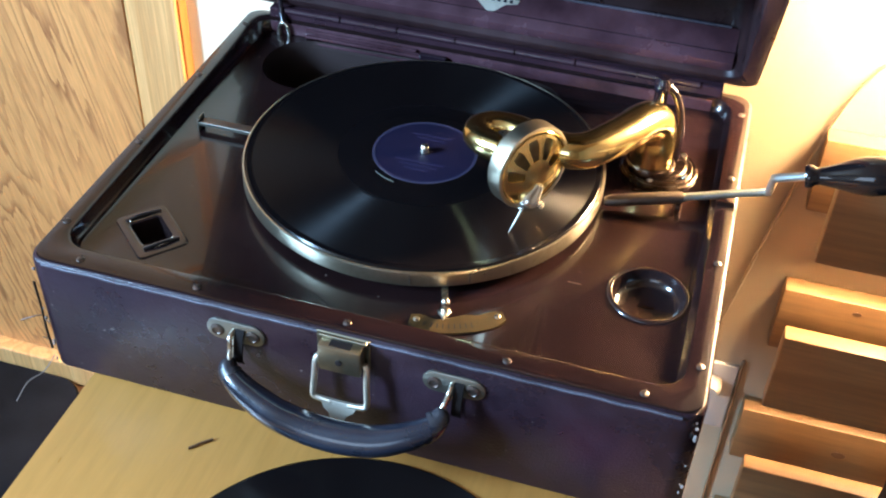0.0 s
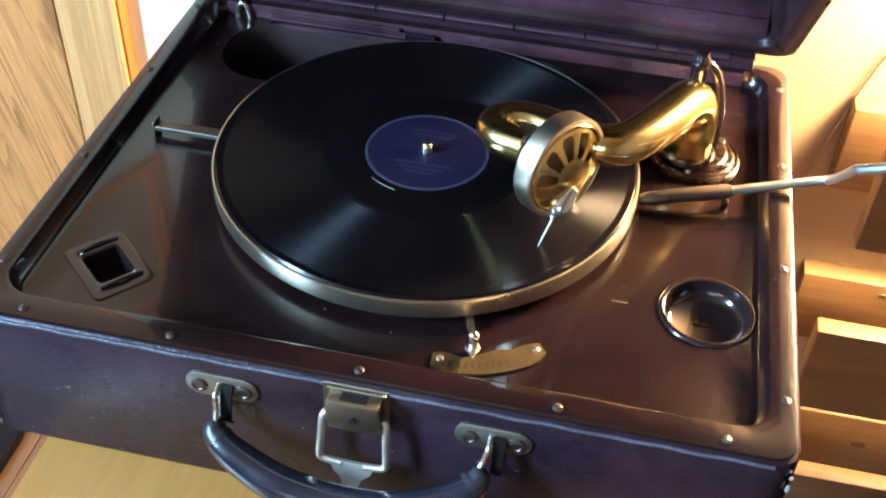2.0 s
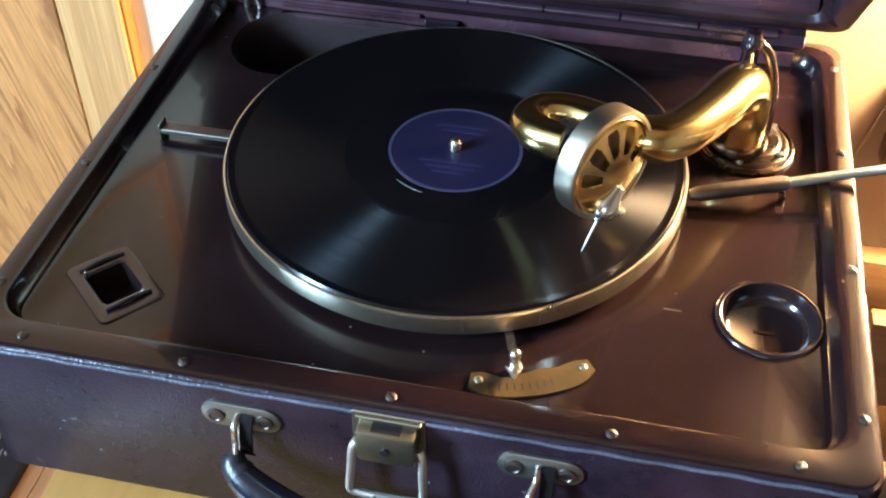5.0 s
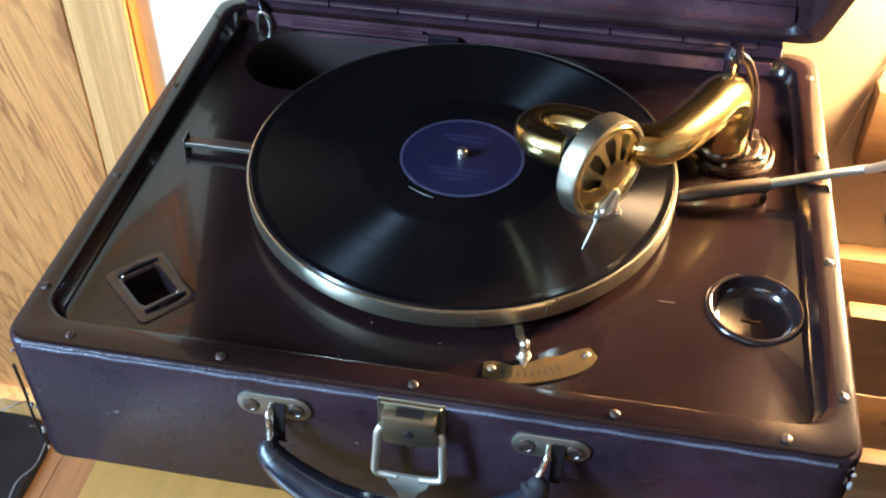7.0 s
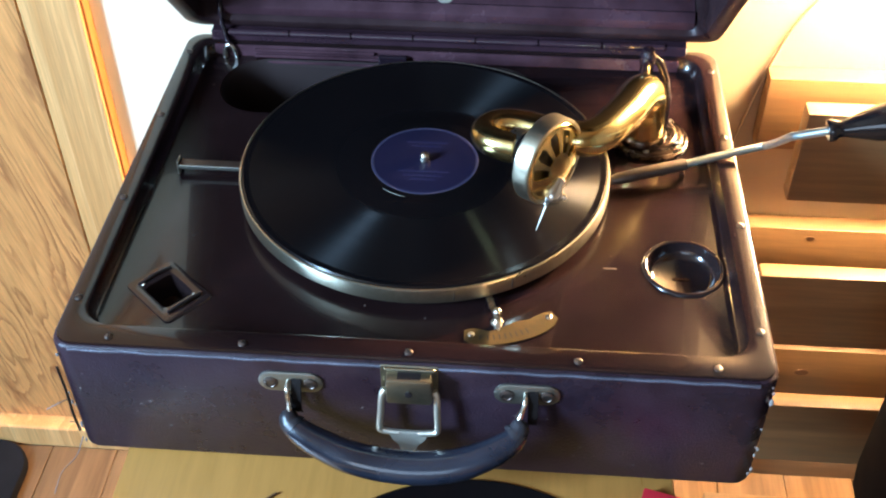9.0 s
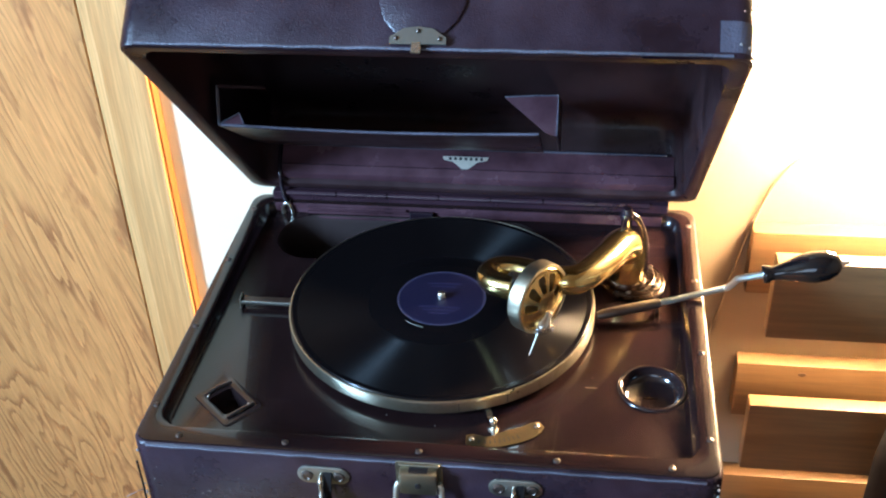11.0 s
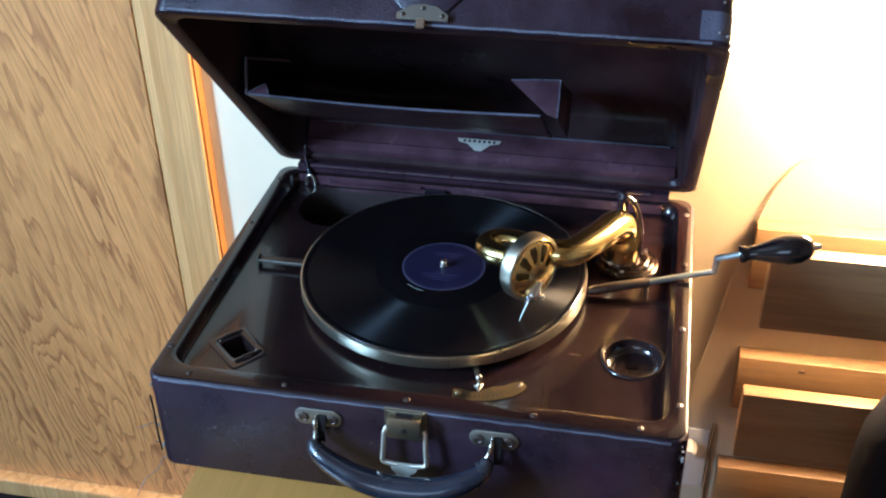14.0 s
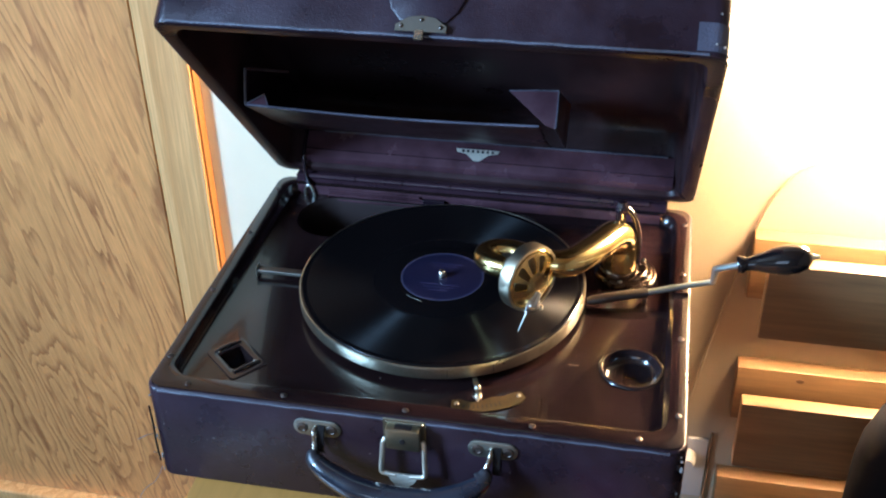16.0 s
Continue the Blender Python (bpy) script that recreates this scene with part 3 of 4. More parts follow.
def gp(name, bm, material, parent=None, label="", smooth=None, m=None):
    if m is not None:
        bmesh.ops.transform(bm, matrix=m, verts=bm.verts)
    bmesh.ops.translate(bm, verts=bm.verts, vec=-GO)
    return part(name, bm, material, parent or G, label, smooth)


def lift(loop, z):
    return [(x, y, z) for x, y in loop]


# case: leatherette box
cy = CD / 2
bm = bmesh.new()
o = rrect(CW, cy, 0.014, 8, 0, cy)
o2 = rrect(CW - 0.003, cy - 0.003, 0.012, 8, 0, cy)
i1 = rrect(CW - 0.010, cy - 0.010, 0.008, 8, 0, cy)
loft(bm, [lift(o2, TOP), lift(o, TOP + 0.003), lift(o, 0.7155), lift(rrect(CW - 0.001, cy - 0.001, 0.013, 8, 0, cy), 0.7178), lift(o2, 0.7185), lift(i1, 0.7185), lift(i1, TOP + 0.008)], True, True, True)
case = gp("case", bm, LEATHER, None, "maroon leatherette case with scuffed edges", 50)
# rubbed front edge; its pale tone also paints the highlight there
bm = bmesh.new()
tube(bm, [(x, -0.0002 + 0.0003 * math.sin(x * 210), 0.7168 + 0.0002 * math.sin(x * 137)) for x in [-0.209 + 0.418 * i / 60 for i in range(61)]], 0.0011, 8)
gp("worn_edge_shine", bm, WORN_SHINE, case, "rubbed front edge, paler for its highlight", 60)
# worn pale spots and frayed corners
rnd = random.Random(11)
for i in range(18):
    side = rnd.choice((-1, 1))
    zz = rnd.uniform(TOP + 0.002, 0.712)
    w = rnd.uniform(0.0006, 0.0016)
    bm = bmesh.new()
    bmesh.ops.create_icosphere(bm, subdivisions=1, radius=w, matrix=Matrix.Translation((side * (CW - 0.003 + rnd.uniform(-0.0015, 0.0005)), 0.0025 + rnd.uniform(-0.001, 0.001), zz)) @ Matrix.Diagonal((1, 0.8, rnd.uniform(1, 2.6), 1)))
    gp("fray", bm, THREAD, case)
for x, z, w in ((-0.172, 0.668, 0.0025), (-0.166, 0.671, 0.004), (-0.176, 0.660, 0.0012), (-0.148, 0.655, 0.0010), (0.105, 0.640, 0.0011), (0.112, 0.639, 0.0009), (0.118, 0.641, 0.0008), (-0.209, 0.680, 0.0016), (-0.205, 0.694, 0.0009), (-0.13, 0.676, 0.0007)):
    bm = bmesh.new()
    bmesh.ops.create_icosphere(bm, subdivisions=1, radius=0.0006, matrix=Matrix.Translation((x, 0.0001, z)) @ Matrix.Diagonal((w / 0.0006 * 0.6, 0.35, 1, 1)))
    gp("scuff", bm, THREAD, case)
for i in range(46):
    x, z = rnd.uniform(-0.212, 0.212), rnd.triangular(0.622, 0.712, 0.640)
    w = rnd.uniform(0.00025, 0.00065)
    bm = bmesh.new()
    bmesh.ops.create_icosphere(bm, subdivisions=1, radius=w, matrix=Matrix.Translation((x, 0.0001, z)) @ Matrix.Diagonal((rnd.uniform(0.8, 2.2), 0.3, 1, 1)))
    gp("chip", bm, THREAD, case)
for pts in ([(-0.2215, 0.004, 0.664), (-0.226, -0.002, 0.666), (-0.233, -0.006, 0.664)], [(-0.2205, 0.003, 0.626), (-0.222, -0.010, 0.6215), (-0.228, -0.022, 0.620), (-0.231, -0.034, 0.612)], [(-0.2212, 0.004, 0.640), (-0.224, 0.0, 0.645)]):
    bm = bmesh.new()
    tube(bm, smooth_path(pts, 6), 0.0004, 6)
    gp("loose_thread", bm, THREAD, case, "pale loose thread")
bm = bmesh.new()
tube(bm, smooth_path([(-0.2214, 0.0035, 0.632), (-0.2219, 0.0032, 0.65), (-0.2214, 0.0034, 0.672), (-0.2217, 0.0033, 0.695)], 6), 0.0009, 6)
gp("torn_seam", bm, DARK, case, "dark torn seam at the corner")

# deck plate: rim, fillet and sheet with openings
IX, IY0, IY1 = 0.2065, 0.0195, 0.3495
iy, ihy = (IY0 + IY1) / 2, (IY1 - IY0) / 2


def inner(d, z, r):
    return lift(rrect(IX - d, ihy - d, r, 8, 0, iy), z)


bm = bmesh.new()
loft(bm, [lift(rrect(CW - 0.0022, cy - 0.0022, 0.013, 8, 0, cy), 0.7187), lift(rrect(CW - 0.0026, cy - 0.0026, 0.013, 8, 0, cy), RIM_Z - 0.0003), lift(rrect(CW - 0.0036, cy - 0.0036, 0.012, 8, 0, cy), RIM_Z), inner(-0.0012, RIM_Z, 0.017), inner(0.0002, RIM_Z - 0.0008, 0.017), inner(0.0010, RIM_Z - 0.004, 0.016), inner(0.0022, DECK_Z + 0.003, 0.016), inner(0.0042, DECK_Z + 0.0008, 0.015), inner(0.0075, DECK_Z, 0.014)])
HORN = rrect(0.129, 0.0385, 0.036, 9, -0.054, 0.3035)
CUP = (0.1745, 0.1080)
NW, NA = Vector((-0.1630, 0.0615, 0)), radians(-42)
nrot = Matrix.Translation(NW) @ Matrix.Rotation(NA, 4, "Z")
well = [tuple((nrot @ Vector((x, y, 0)))[:2]) for x, y in rrect(0.0128, 0.0108, 0.003, 5)]
holed(bm, DECK_Z, [p[:2] for p in inner(0.0075, 0, 0.014)], [HORN, circle(*CUP, 0.0246, 48), well])
bmesh.ops.remove_doubles(bm, verts=bm.verts, dist=1e-5)
deck = gp("deck_plate", bm, ENAMEL, None, "glossy dark brown enamelled deck with a raised rim", 28)

bm = bmesh.new()
loft(bm, [lift(HORN, DECK_Z), lift(rrect(0.1275, 0.037, 0.035, 9, -0.054, 0.3035), DECK_Z - 0.002), lift(rrect(0.126, 0.0355, 0.034, 9, -0.054, 0.3035), DECK_Z - 0.006), lift(rrect(0.120, 0.031, 0.03, 9, -0.054, 0.3035), 0.640)], True, False, True)
gp("horn_mouth", bm, MATT, deck, "black sunken horn opening", 45)
hp = gp("horn_flap", box_bm(-0.197, 0.190, 0.3445, 0.3475, 0.690, 0.7190, 0.0012, 2), LEDGE, deck, "dark glossy strip along the hinge", 35)
gp("flap_catch", box_bm(-0.058, -0.034, 0.3395, 0.3443, 0.700, 0.716, 0.001, 1), BLACK_GLOSS, hp, "small dark catch", 35)
for k in range(4):
    gp("flap_rail", box_bm(-0.163, -0.061 + 0.004 * (k % 2), 0.3412 - 0.0006 * k, 0.3443, 0.7150 - 0.0052 * k, 0.7178 - 0.0052 * k, 0.0008, 1), LEDGE, hp, "", 35)

# dish for spare needles
bm = bmesh.new()
lathe(bm, [(0.0278, 0.0), (0.0271, 0.0012), (0.0256, 0.0016), (0.0244, 0.0009), (0.0237, -0.004), (0.0222, -0.0085), (0.018, -0.0105), (0.001, -0.011)], Matrix.Translation((*CUP, DECK_Z + 0.0001)), 64, False)
cup = gp("needle_dish", bm, DISH, None, "round dark glossy needle dish sunk in the deck", 50)
gp("dish_slot", box_bm(CUP[0] - 0.006, CUP[0] + 0.005, CUP[1] - 0.001, CUP[1] + 0.001, DECK_Z - 0.0108, DECK_Z - 0.0104), BRONZE, cup)

# square needle well with its rim
bm = bmesh.new()
A = [(x, y) for x, y in rrect(0.0245, 0.0180, 0.004, 5)]
B = [(x, y) for x, y in rrect(0.0128, 0.0108, 0.003, 5)]
Bi = [(x, y) for x, y in rrect(0.0112, 0.0094, 0.003, 5)]
loft(bm, [lift(A, 0.0), lift([(x * 0.98, y * 0.98) for x, y in A], 0.0008), lift([(x * 1.12, y * 1.12) for x, y in B], 0.0016), lift(B, 0.0008), lift(Bi, -0.016)], True, False, True)
wellp = gp("needle_well", bm, DISH, None, "square dark needle well with a raised rim", 40, Matrix.Translation((0, 0, DECK_Z + 0.0001)) @ nrot)
for s in (-1, 1):
    bm = bmesh.new()
    tube(bm, smooth_path([(s * 0.0172, -0.012, 0.0018), (s * 0.0176, 0.0, 0.0030), (s * 0.0172, 0.013, 0.0018)], 5), 0.0011, 8)
    gp("hinge_pin", bm, DARK, wellp, "", 50, Matrix.Translation((0, 0, DECK_Z)) @ nrot)
    bm = bmesh.new()
    bmesh.ops.create_uvsphere(bm, u_segments=10, v_segments=6, radius=0.0011, matrix=Matrix.Translation((s * 0.0152, s * 0.0095, 0.0020)))
    gp("rivet", bm, NICKEL, wellp, "", 60, Matrix.Translation((0, 0, DECK_Z)) @ nrot)


def screw_bm(r, m, slot=0.0):
    bm = bmesh.new()
    lathe(bm, [(r, 0), (r, 0.0004), (r * 0.7, 0.0010), (0, 0.0012)], m, 16, False)
    return bm


SX = [(-0.185, 0.009), (-0.102, 0.009), (0.0, 0.009), (0.102, 0.009), (0.185, 0.009)]
SR = [(s * 0.2142, y) for y in (0.041, 0.141, 0.241, 0.33) for s in (1, -1)]
for k, (x, y) in enumerate(SX + SR):
    s = gp("screw", screw_bm(0.0027, Matrix.Translation((x, y, RIM_Z))), SCREW, deck, "", 40)
    a = rnd.uniform(0, 3)
    bm = box_bm(-0.0030, 0.0030, -0.0004, 0.0004, RIM_Z + 0.0009, RIM_Z + 0.00135)
    gp("slot", bm, DARK, s, "", None, Matrix.Translation((x, y, 0)) @ Matrix.Rotation(a, 4, "Z"))

# turntable
SP = Vector((-0.0057, 0.1880, 0))
bm = bmesh.new()
lathe(bm, [(0.02, 0.7085), (0.02, 0.7155), (0.130, 0.7150), (0.1317, 0.7146), (0.1330, 0.7156), (0.1330, 0.7252), (0.1325, 0.7266), (0.1316, 0.7269), (0.1308, 0.7262), (0.1299, 0.7245), (0.02, 0.7240)], Matrix.Translation(SP), 128, False)
platter = gp("turntable", bm, RIM_BRASS, None, "turntable platter with a dull brass rim", 25)
bm = bmesh.new()
lathe(bm, [(0.1298, 0.7242), (0.1294, 0.7254), (0.02, 0.7256)], Matrix.Translation(SP), 96, False)
gp("platter_felt", bm, FABRIC, platter, "dark felt on the platter", 25)
for deg in (283, 300):
    a = radians(deg)
    bm = box_bm(-0.0004, 0.0004, -0.0002, 0.0006, 0.7172, 0.7250)
    gp("speed_mark", bm, DULL, platter, "", None, Matrix.Translation(SP) @ Matrix.Rotation(a + math.pi / 2, 4, "Z") @ Matrix.Translation((0, -0.1334, 0)))
bm = bmesh.new()
lathe(bm, [(0.0036, 0.724), (0.0036, 0.7315), (0.0030, 0.7338), (0.0013, 0.7350), (0, 0.7352)], Matrix.Translation(SP), 20, False)
gp("spindle", bm, NICKEL, platter, "bright steel spindle", 45)
playing = make_record("playing_record", SP.x, SP.y, 0.7257, 0.1310, "black shellac record with a dark blue label on the turntable")

bm = bmesh.new()
tube(bm, [(0.0432 * math.cos(radians(a)), 0.0432 * math.sin(radians(a)), 0.00228) for a in range(232, 258, 2)], 0.00022, 6)
part("scratch", bm, DULL, playing, "pale scratch beside the label", 60)

# brake lever at the platter's side
bm = box_bm(-0.1866, -0.1285, 0.1842, 0.1922, 0.7150, 0.7162, 0.0004, 1)
brake = gp("brake_lever", bm, SCREW, None, "flat metal brake lever beside the platter", 35)
gp("lever_end", box_bm(-0.1880, -0.1866, 0.1832, 0.1930, DECK_Z, 0.7192, 0.0004, 1), DULL, brake, "upturned end of the lever", 35)
# the lit near edge is a separate strip in a lighter metal
gp("lever_edge", box_bm(-0.1866, -0.1290, 0.1832, 0.1842, 0.7136, 0.7166, 0.0003, 1), DULL, brake, "near edge of the lever, brighter where it is lit", 35)

# speed regulator
bm = plate_bm([(0.0430, 0.069), (0.0475, 0.0695), (0.0540, 0.0475), (0.0505, 0.0465)], DECK_Z + 0.004, DECK_Z + 0.0052)
reg = gp("speed_pointer", bm, NICKEL, None, "nickel speed pointer with an arrow tip", 35)
bm = plate_bm([(0.0490, 0.0470), (0.0550, 0.0482), (0.0562, 0.0445), (0.0535, 0.0375), (0.0477, 0.0435)], DECK_Z + 0.0044, DECK_Z + 0.0060, 0.0006)
gp("arrow_tip", bm, NICKEL, reg, "", 35)
bm = bmesh.new()
lathe(bm, [(0.0022, DECK_Z), (0.0022, DECK_Z + 0.008), (0.0030, DECK_Z + 0.0095), (0.0026, DECK_Z + 0.0125), (0.0008, DECK_Z + 0.0138)], Matrix.Translation((0.0520, 0.0475, 0)), 18)
gp("knob", bm, NICKEL, reg, "", 50)
TA, TB, TC = Vector((0.0315, 0.0355)), Vector((0.0640, 0.0335)), Vector((0.0890, 0.0575))


def along(t, off=0.0):
    p = TA * (1 - t) ** 2 + TB * 2 * t * (1 - t) + TC * t * t
    d = ((TB - TA) * (1 - t) + (TC - TB) * t).normalized()
    return p + Vector((-d.y, d.x)) * off, math.atan2(d.y, d.x)


WEAR = (0.0030, 0.0052, 0.0057, 0.0052, 0.0064, 0.0072, 0.0060, 0.0050, 0.0034, 0.0030, 0.0046, 0.0054, 0.0034)
tag = [tuple(along(0.012 + 0.976 * i / 12, -0.0080 + 0.0046 * abs(i / 6 - 1) ** 6)[0]) for i in range(13)] + [tuple(along(1.0 - i / 12, w + 0.0010)[0]) for i, w in enumerate(WEAR)]
bm = plate_bm(tag, DECK_Z, DECK_Z + 0.0011)
tagp = gp("speed_scale", bm, TAG_BRASS, None, "curved worn brass speed plate", 35)
for t in (0.075, 0.93):
    q, _ = along(t, 0.001)
    gp("screw", screw_bm(0.0022, Matrix.Translation((q.x, q.y, DECK_Z + 0.0011))), NICKEL, tagp, "", 40)
for k in range(8):
    q, a = along(0.24 + 0.058 * k, -0.0018)
    m = Matrix.Translation((q.x, q.y, 0)) @ Matrix.Rotation(a + math.pi / 2, 4, "Z")
    gp("print_bar", box_bm(-0.0021, 0.0021, -0.0004, 0.0004, DECK_Z + 0.0011, DECK_Z + 0.00125), DARK, tagp, "", None, m)
q, a = along(0.17, -0.0018)
writing("F", 0.0052, Matrix.Translation(Vector((q.x, q.y, DECK_Z + 0.0012)) - GO) @ Matrix.Rotation(a, 4, "Z"), DARK, tagp, "letter", 0.0001)
gp("scratch", box_bm(0.121, 0.130, 0.1037, 0.1043, DECK_Z + 0.00005, DECK_Z + 0.0002), DULL, deck, "", None)

# ---- tonearm ----
AB = Vector((0.1605, 0.2520, DECK_Z))
arm = bmesh.new()
lathe(arm, [(0.0295, 0), (0.0295, 0.0016), (0.0284, 0.0026), (0.0262, 0.0029), (0.0256, 0.0040), (0.0245, 0.0046), (0.0215, 0.0048), (0.0205, 0.0066), (0.0185, 0.0074)], Matrix.Translation(AB), 56)
base = gp("arm_base", arm, BRONZE, None, "dark flanged tonearm base on the deck", 40)
bm = bmesh.new()
lathe(bm, [(0.0282, 0.0027), (0.0275, 0.0037), (0.0264, 0.0030)], Matrix.Translation(AB), 56, False)
gp("flange_ring", bm, BRONZE, base, "dark bronze ring on the flange", 50)
for k in range(5):
    a = radians(-100 + 72 * k)
    gp("screw", screw_bm(0.0024, Matrix.Translation(AB + Vector((0.0232 * math.cos(a), 0.0232 * math.sin(a), 0.0046))) @ Matrix.Diagonal((1, 1, 2, 1))), NICKEL, base, "", 40)
ZA = 0.7700
path = [(0.1535, 0.2465, 0.7150, 0.0160), (0.1535, 0.2465, 0.7330, 0.0158), (0.1530, 0.2458, 0.7460, 0.0155), (0.1508, 0.2405, 0.7568, 0.0148), (0.1448, 0.2270, 0.7638, 0.0140), (0.1358, 0.2060, 0.7668, 0.0136), (0.1250, 0.1865, 0.7683, 0.0132), (0.1150, 0.1722, 0.7692, 0.0128), (0.1050, 0.1655, 0.7698, 0.0123), (0.0930, 0.1660, 0.7700, 0.0117), (0.0760, 0.1725, 0.7700, 0.0110), (0.0590, 0.1780, 0.7700, 0.0104), (0.0450, 0.1770, 0.7700, 0.0102), (0.0380, 0.1692, 0.7700, 0.0102), (0.0400, 0.1605, 0.7700, 0.0102), (0.0480, 0.1545, 0.7702, 0.0103), (0.0590, 0.1505, 0.7705, 0.0106)]
bm = bmesh.new()
tube(bm, smooth_path(path, 6), None, 28)
tone = gp("tonearm", bm, BRASS, None, "curved polished brass tonearm", 60)
bm = bmesh.new()
lathe(bm, [(0.0185, 0.0), (0.0190, 0.003), (0.0172, 0.006)], Matrix.Translation(AB + Vector((-0.0070, -0.0055, 0.0062))), 48)
gp("collar", bm, BRONZE, tone, "", 50)
bm = bmesh.new()
tube(bm, smooth_path([(0.1715, 0.2560, 0.7170, 0.0030), (0.1705, 0.2600, 0.7450, 0.0028), (0.1640, 0.2610, 0.7670, 0.0030), (0.1555, 0.2590, 0.7770, 0.0034)], 6), None, 12)
gp("bracket", bm, BLACK_GLOSS, tone, "dark curved bracket over the elbow", 60)
bm = bmesh.new()
lathe(bm, [(0.0048, -0.022), (0.0050, -0.006), (0.0060, -0.004), (0.0060, 0.002), (0.0046, 0.0040), (0.0042, 0.0065), (0.0, 0.0075)], Matrix.Translation((0.1520, 0.2570, 0.7780)), 20, False)
gp("pivot_knob", bm, BLACK_GLOSS, tone, "dark knob on top of the elbow", 45)

# soundbox
SBC = Vector((0.0800, 0.1400, 0.7705))
ax = Vector((0.79, -0.60, 0.06)).normalized()
SBM = Matrix.Translation(SBC) @ axis_to(ax)
bm = bmesh.new()
lathe(bm, [(0.010, -0.020), (0.0125, -0.019), (0.0128, -0.0125), (0.0118, -0.0120)], SBM, 40)
gp("rubber_joint", bm, BLACK_PAINT, tone, "black rubber joint behind the soundbox", 40)
bm = bmesh.new()
lathe(bm, [(0.0115, -0.030), (0.0125, -0.026), (0.0125, -0.0200), (0.0105, -0.0195)], SBM, 40)
gp("ferrule", bm, NICKEL, tone, "", 40)
R = 0.0300
bm = bmesh.new()
lathe(bm, [(0.0, -0.0125), (0.018, -0.0120), (0.026, -0.0085), (0.0292, -0.0065), (R, -0.0055), (R, 0.0045), (0.0294, 0.0060), (0.0276, 0.0064), (0.0268, 0.0056), (0.0262, 0.0030)], SBM, 72, False)
sbox = gp("soundbox", bm, SOUND, None, "round nickel and brass soundbox with a fan grille", 30)
bm = bmesh.new()
lathe(bm, [(0.0272, 0.0058), (0.0264, 0.0066), (0.0250, 0.0064), (0.0244, 0.0050)], SBM, 72, False)
gp("bezel", bm, BRASS, sbox, "brass bezel ring", 40)
bm = bmesh.new()
lathe(bm, [(0.0256, 0.0006), (0.001, 0.0006)], SBM, 48, False)
gp("diaphragm", bm, RIM_BRASS, sbox, "", 40)
# domed cover with a fan of five openings in its upper half
up_l = SBM.to_3x3().inverted() @ Vector((0, 0, 1))
ua = math.atan2(up_l.y, up_l.x)
NA_, rad = 132, [0.0, 0.004, 0.008, 0.0108, 0.0125, 0.0150, 0.0180, 0.0210, 0.0228, 0.0252]
off = [-0.0055 * (1 - r / 0.0252) for r in rad]
bm = bmesh.new()
rows_ = []
for r, dx in zip(rad, off):
    hgt = 0.0056 + 0.0046 * (1 - (r / 0.0252) ** 2)
    rows_.append([bm.verts.new((dx + max(r, 1e-4) * math.cos(2 * math.pi * k / NA_), max(r, 1e-4) * math.sin(2 * math.pi * k / NA_), hgt)) for k in range(NA_)])
for q in range(len(rad) - 1):
    for k in range(NA_):
        deg = (360.0 * (k + 0.5) / NA_ + 180) % 360 - 180
        inside = 3 <= q <= 7 and abs(deg) < 95 and ((deg + 95) % 38) > (14 if q < 7 else 17) and ((deg + 95) % 38) < (38 if q < 7 else 35)
        if not inside:
            bm.faces.new((rows_[q][k], rows_[q][(k + 1) % NA_], rows_[q + 1][(k + 1) % NA_], rows_[q + 1][k]))
bmesh.ops.recalc_face_normals(bm, faces=bm.faces)
bmesh.ops.solidify(bm, geom=bm.faces[:], thickness=0.0009)
gp("grille", bm, BRASS, sbox, "domed brass cover with fan openings", 40, SBM @ Matrix.Rotation(ua, 4, "Z"))
# stylus bar, chuck and needle
low = SBC + ax * 0.0075 + Vector((0, 0, -0.0275))
tip = Vector((0.0750, 0.1175, 0.7278))
bm = bmesh.new()
cdir = Vector((-0.42, -0.40, -0.81)).normalized()
CM = Matrix.Translation(low + Vector((0.0000, -0.0030, 0.0085))) @ axis_to(cdir)
lathe(bm, [(0.0, -0.0100), (0.0036, -0.0085), (0.0046, -0.0040), (0.0062, -0.0005), (0.0074, 0.0035), (0.0072, 0.0075), (0.0050, 0.0100), (0.0028, 0.0112), (0.0026, 0.0126), (0.0, 0.0130)], CM, 24, False)
chuck = gp("needle_chuck", bm, CHROME, sbox, "bright nickel needle chuck", 50)
bm = bmesh.new()
lathe(bm, [(0.0020, 0), (0.0026, 0.002), (0.0026, 0.006), (0.0012, 0.0068)], Matrix.Translation(low + ax * 0.002) @ axis_to((0.93, -0.1, 0.1)), 16)
gp("thumb_screw", bm, NICKEL, chuck, "", 45)
bm = bmesh.new()
n0 = CM @ Vector((0, 0, 0.0120))
tube(bm, [(*n0, 0.0007), (*(n0.lerp(tip, 0.6)), 0.0006), (*tip, 0.0002)], None, 10)
gp("needle", bm, STEEL, chuck, "steel needle resting on the record", 60)

# ---- crank ----
bm = bmesh.new()
tube(bm, [(0.1290, 0.1905, 0.7150, 0.0030), (0.1340, 0.1919, 0.7155, 0.0044), (0.1500, 0.1963, 0.7176, 0.0045), (0.1800, 0.2046, 0.7208, 0.0046), (0.1830, 0.2054, 0.7212, 0.0038)], None, 16)
crank = gp("crank", bm, SCREW, None, "winding crank with a black wooden handle", 50)
E1, B1 = Vector((0.2400, 0.2218, 0.7285)), Vector((0.2352, 0.1450, 0.7935))
bm = bmesh.new()
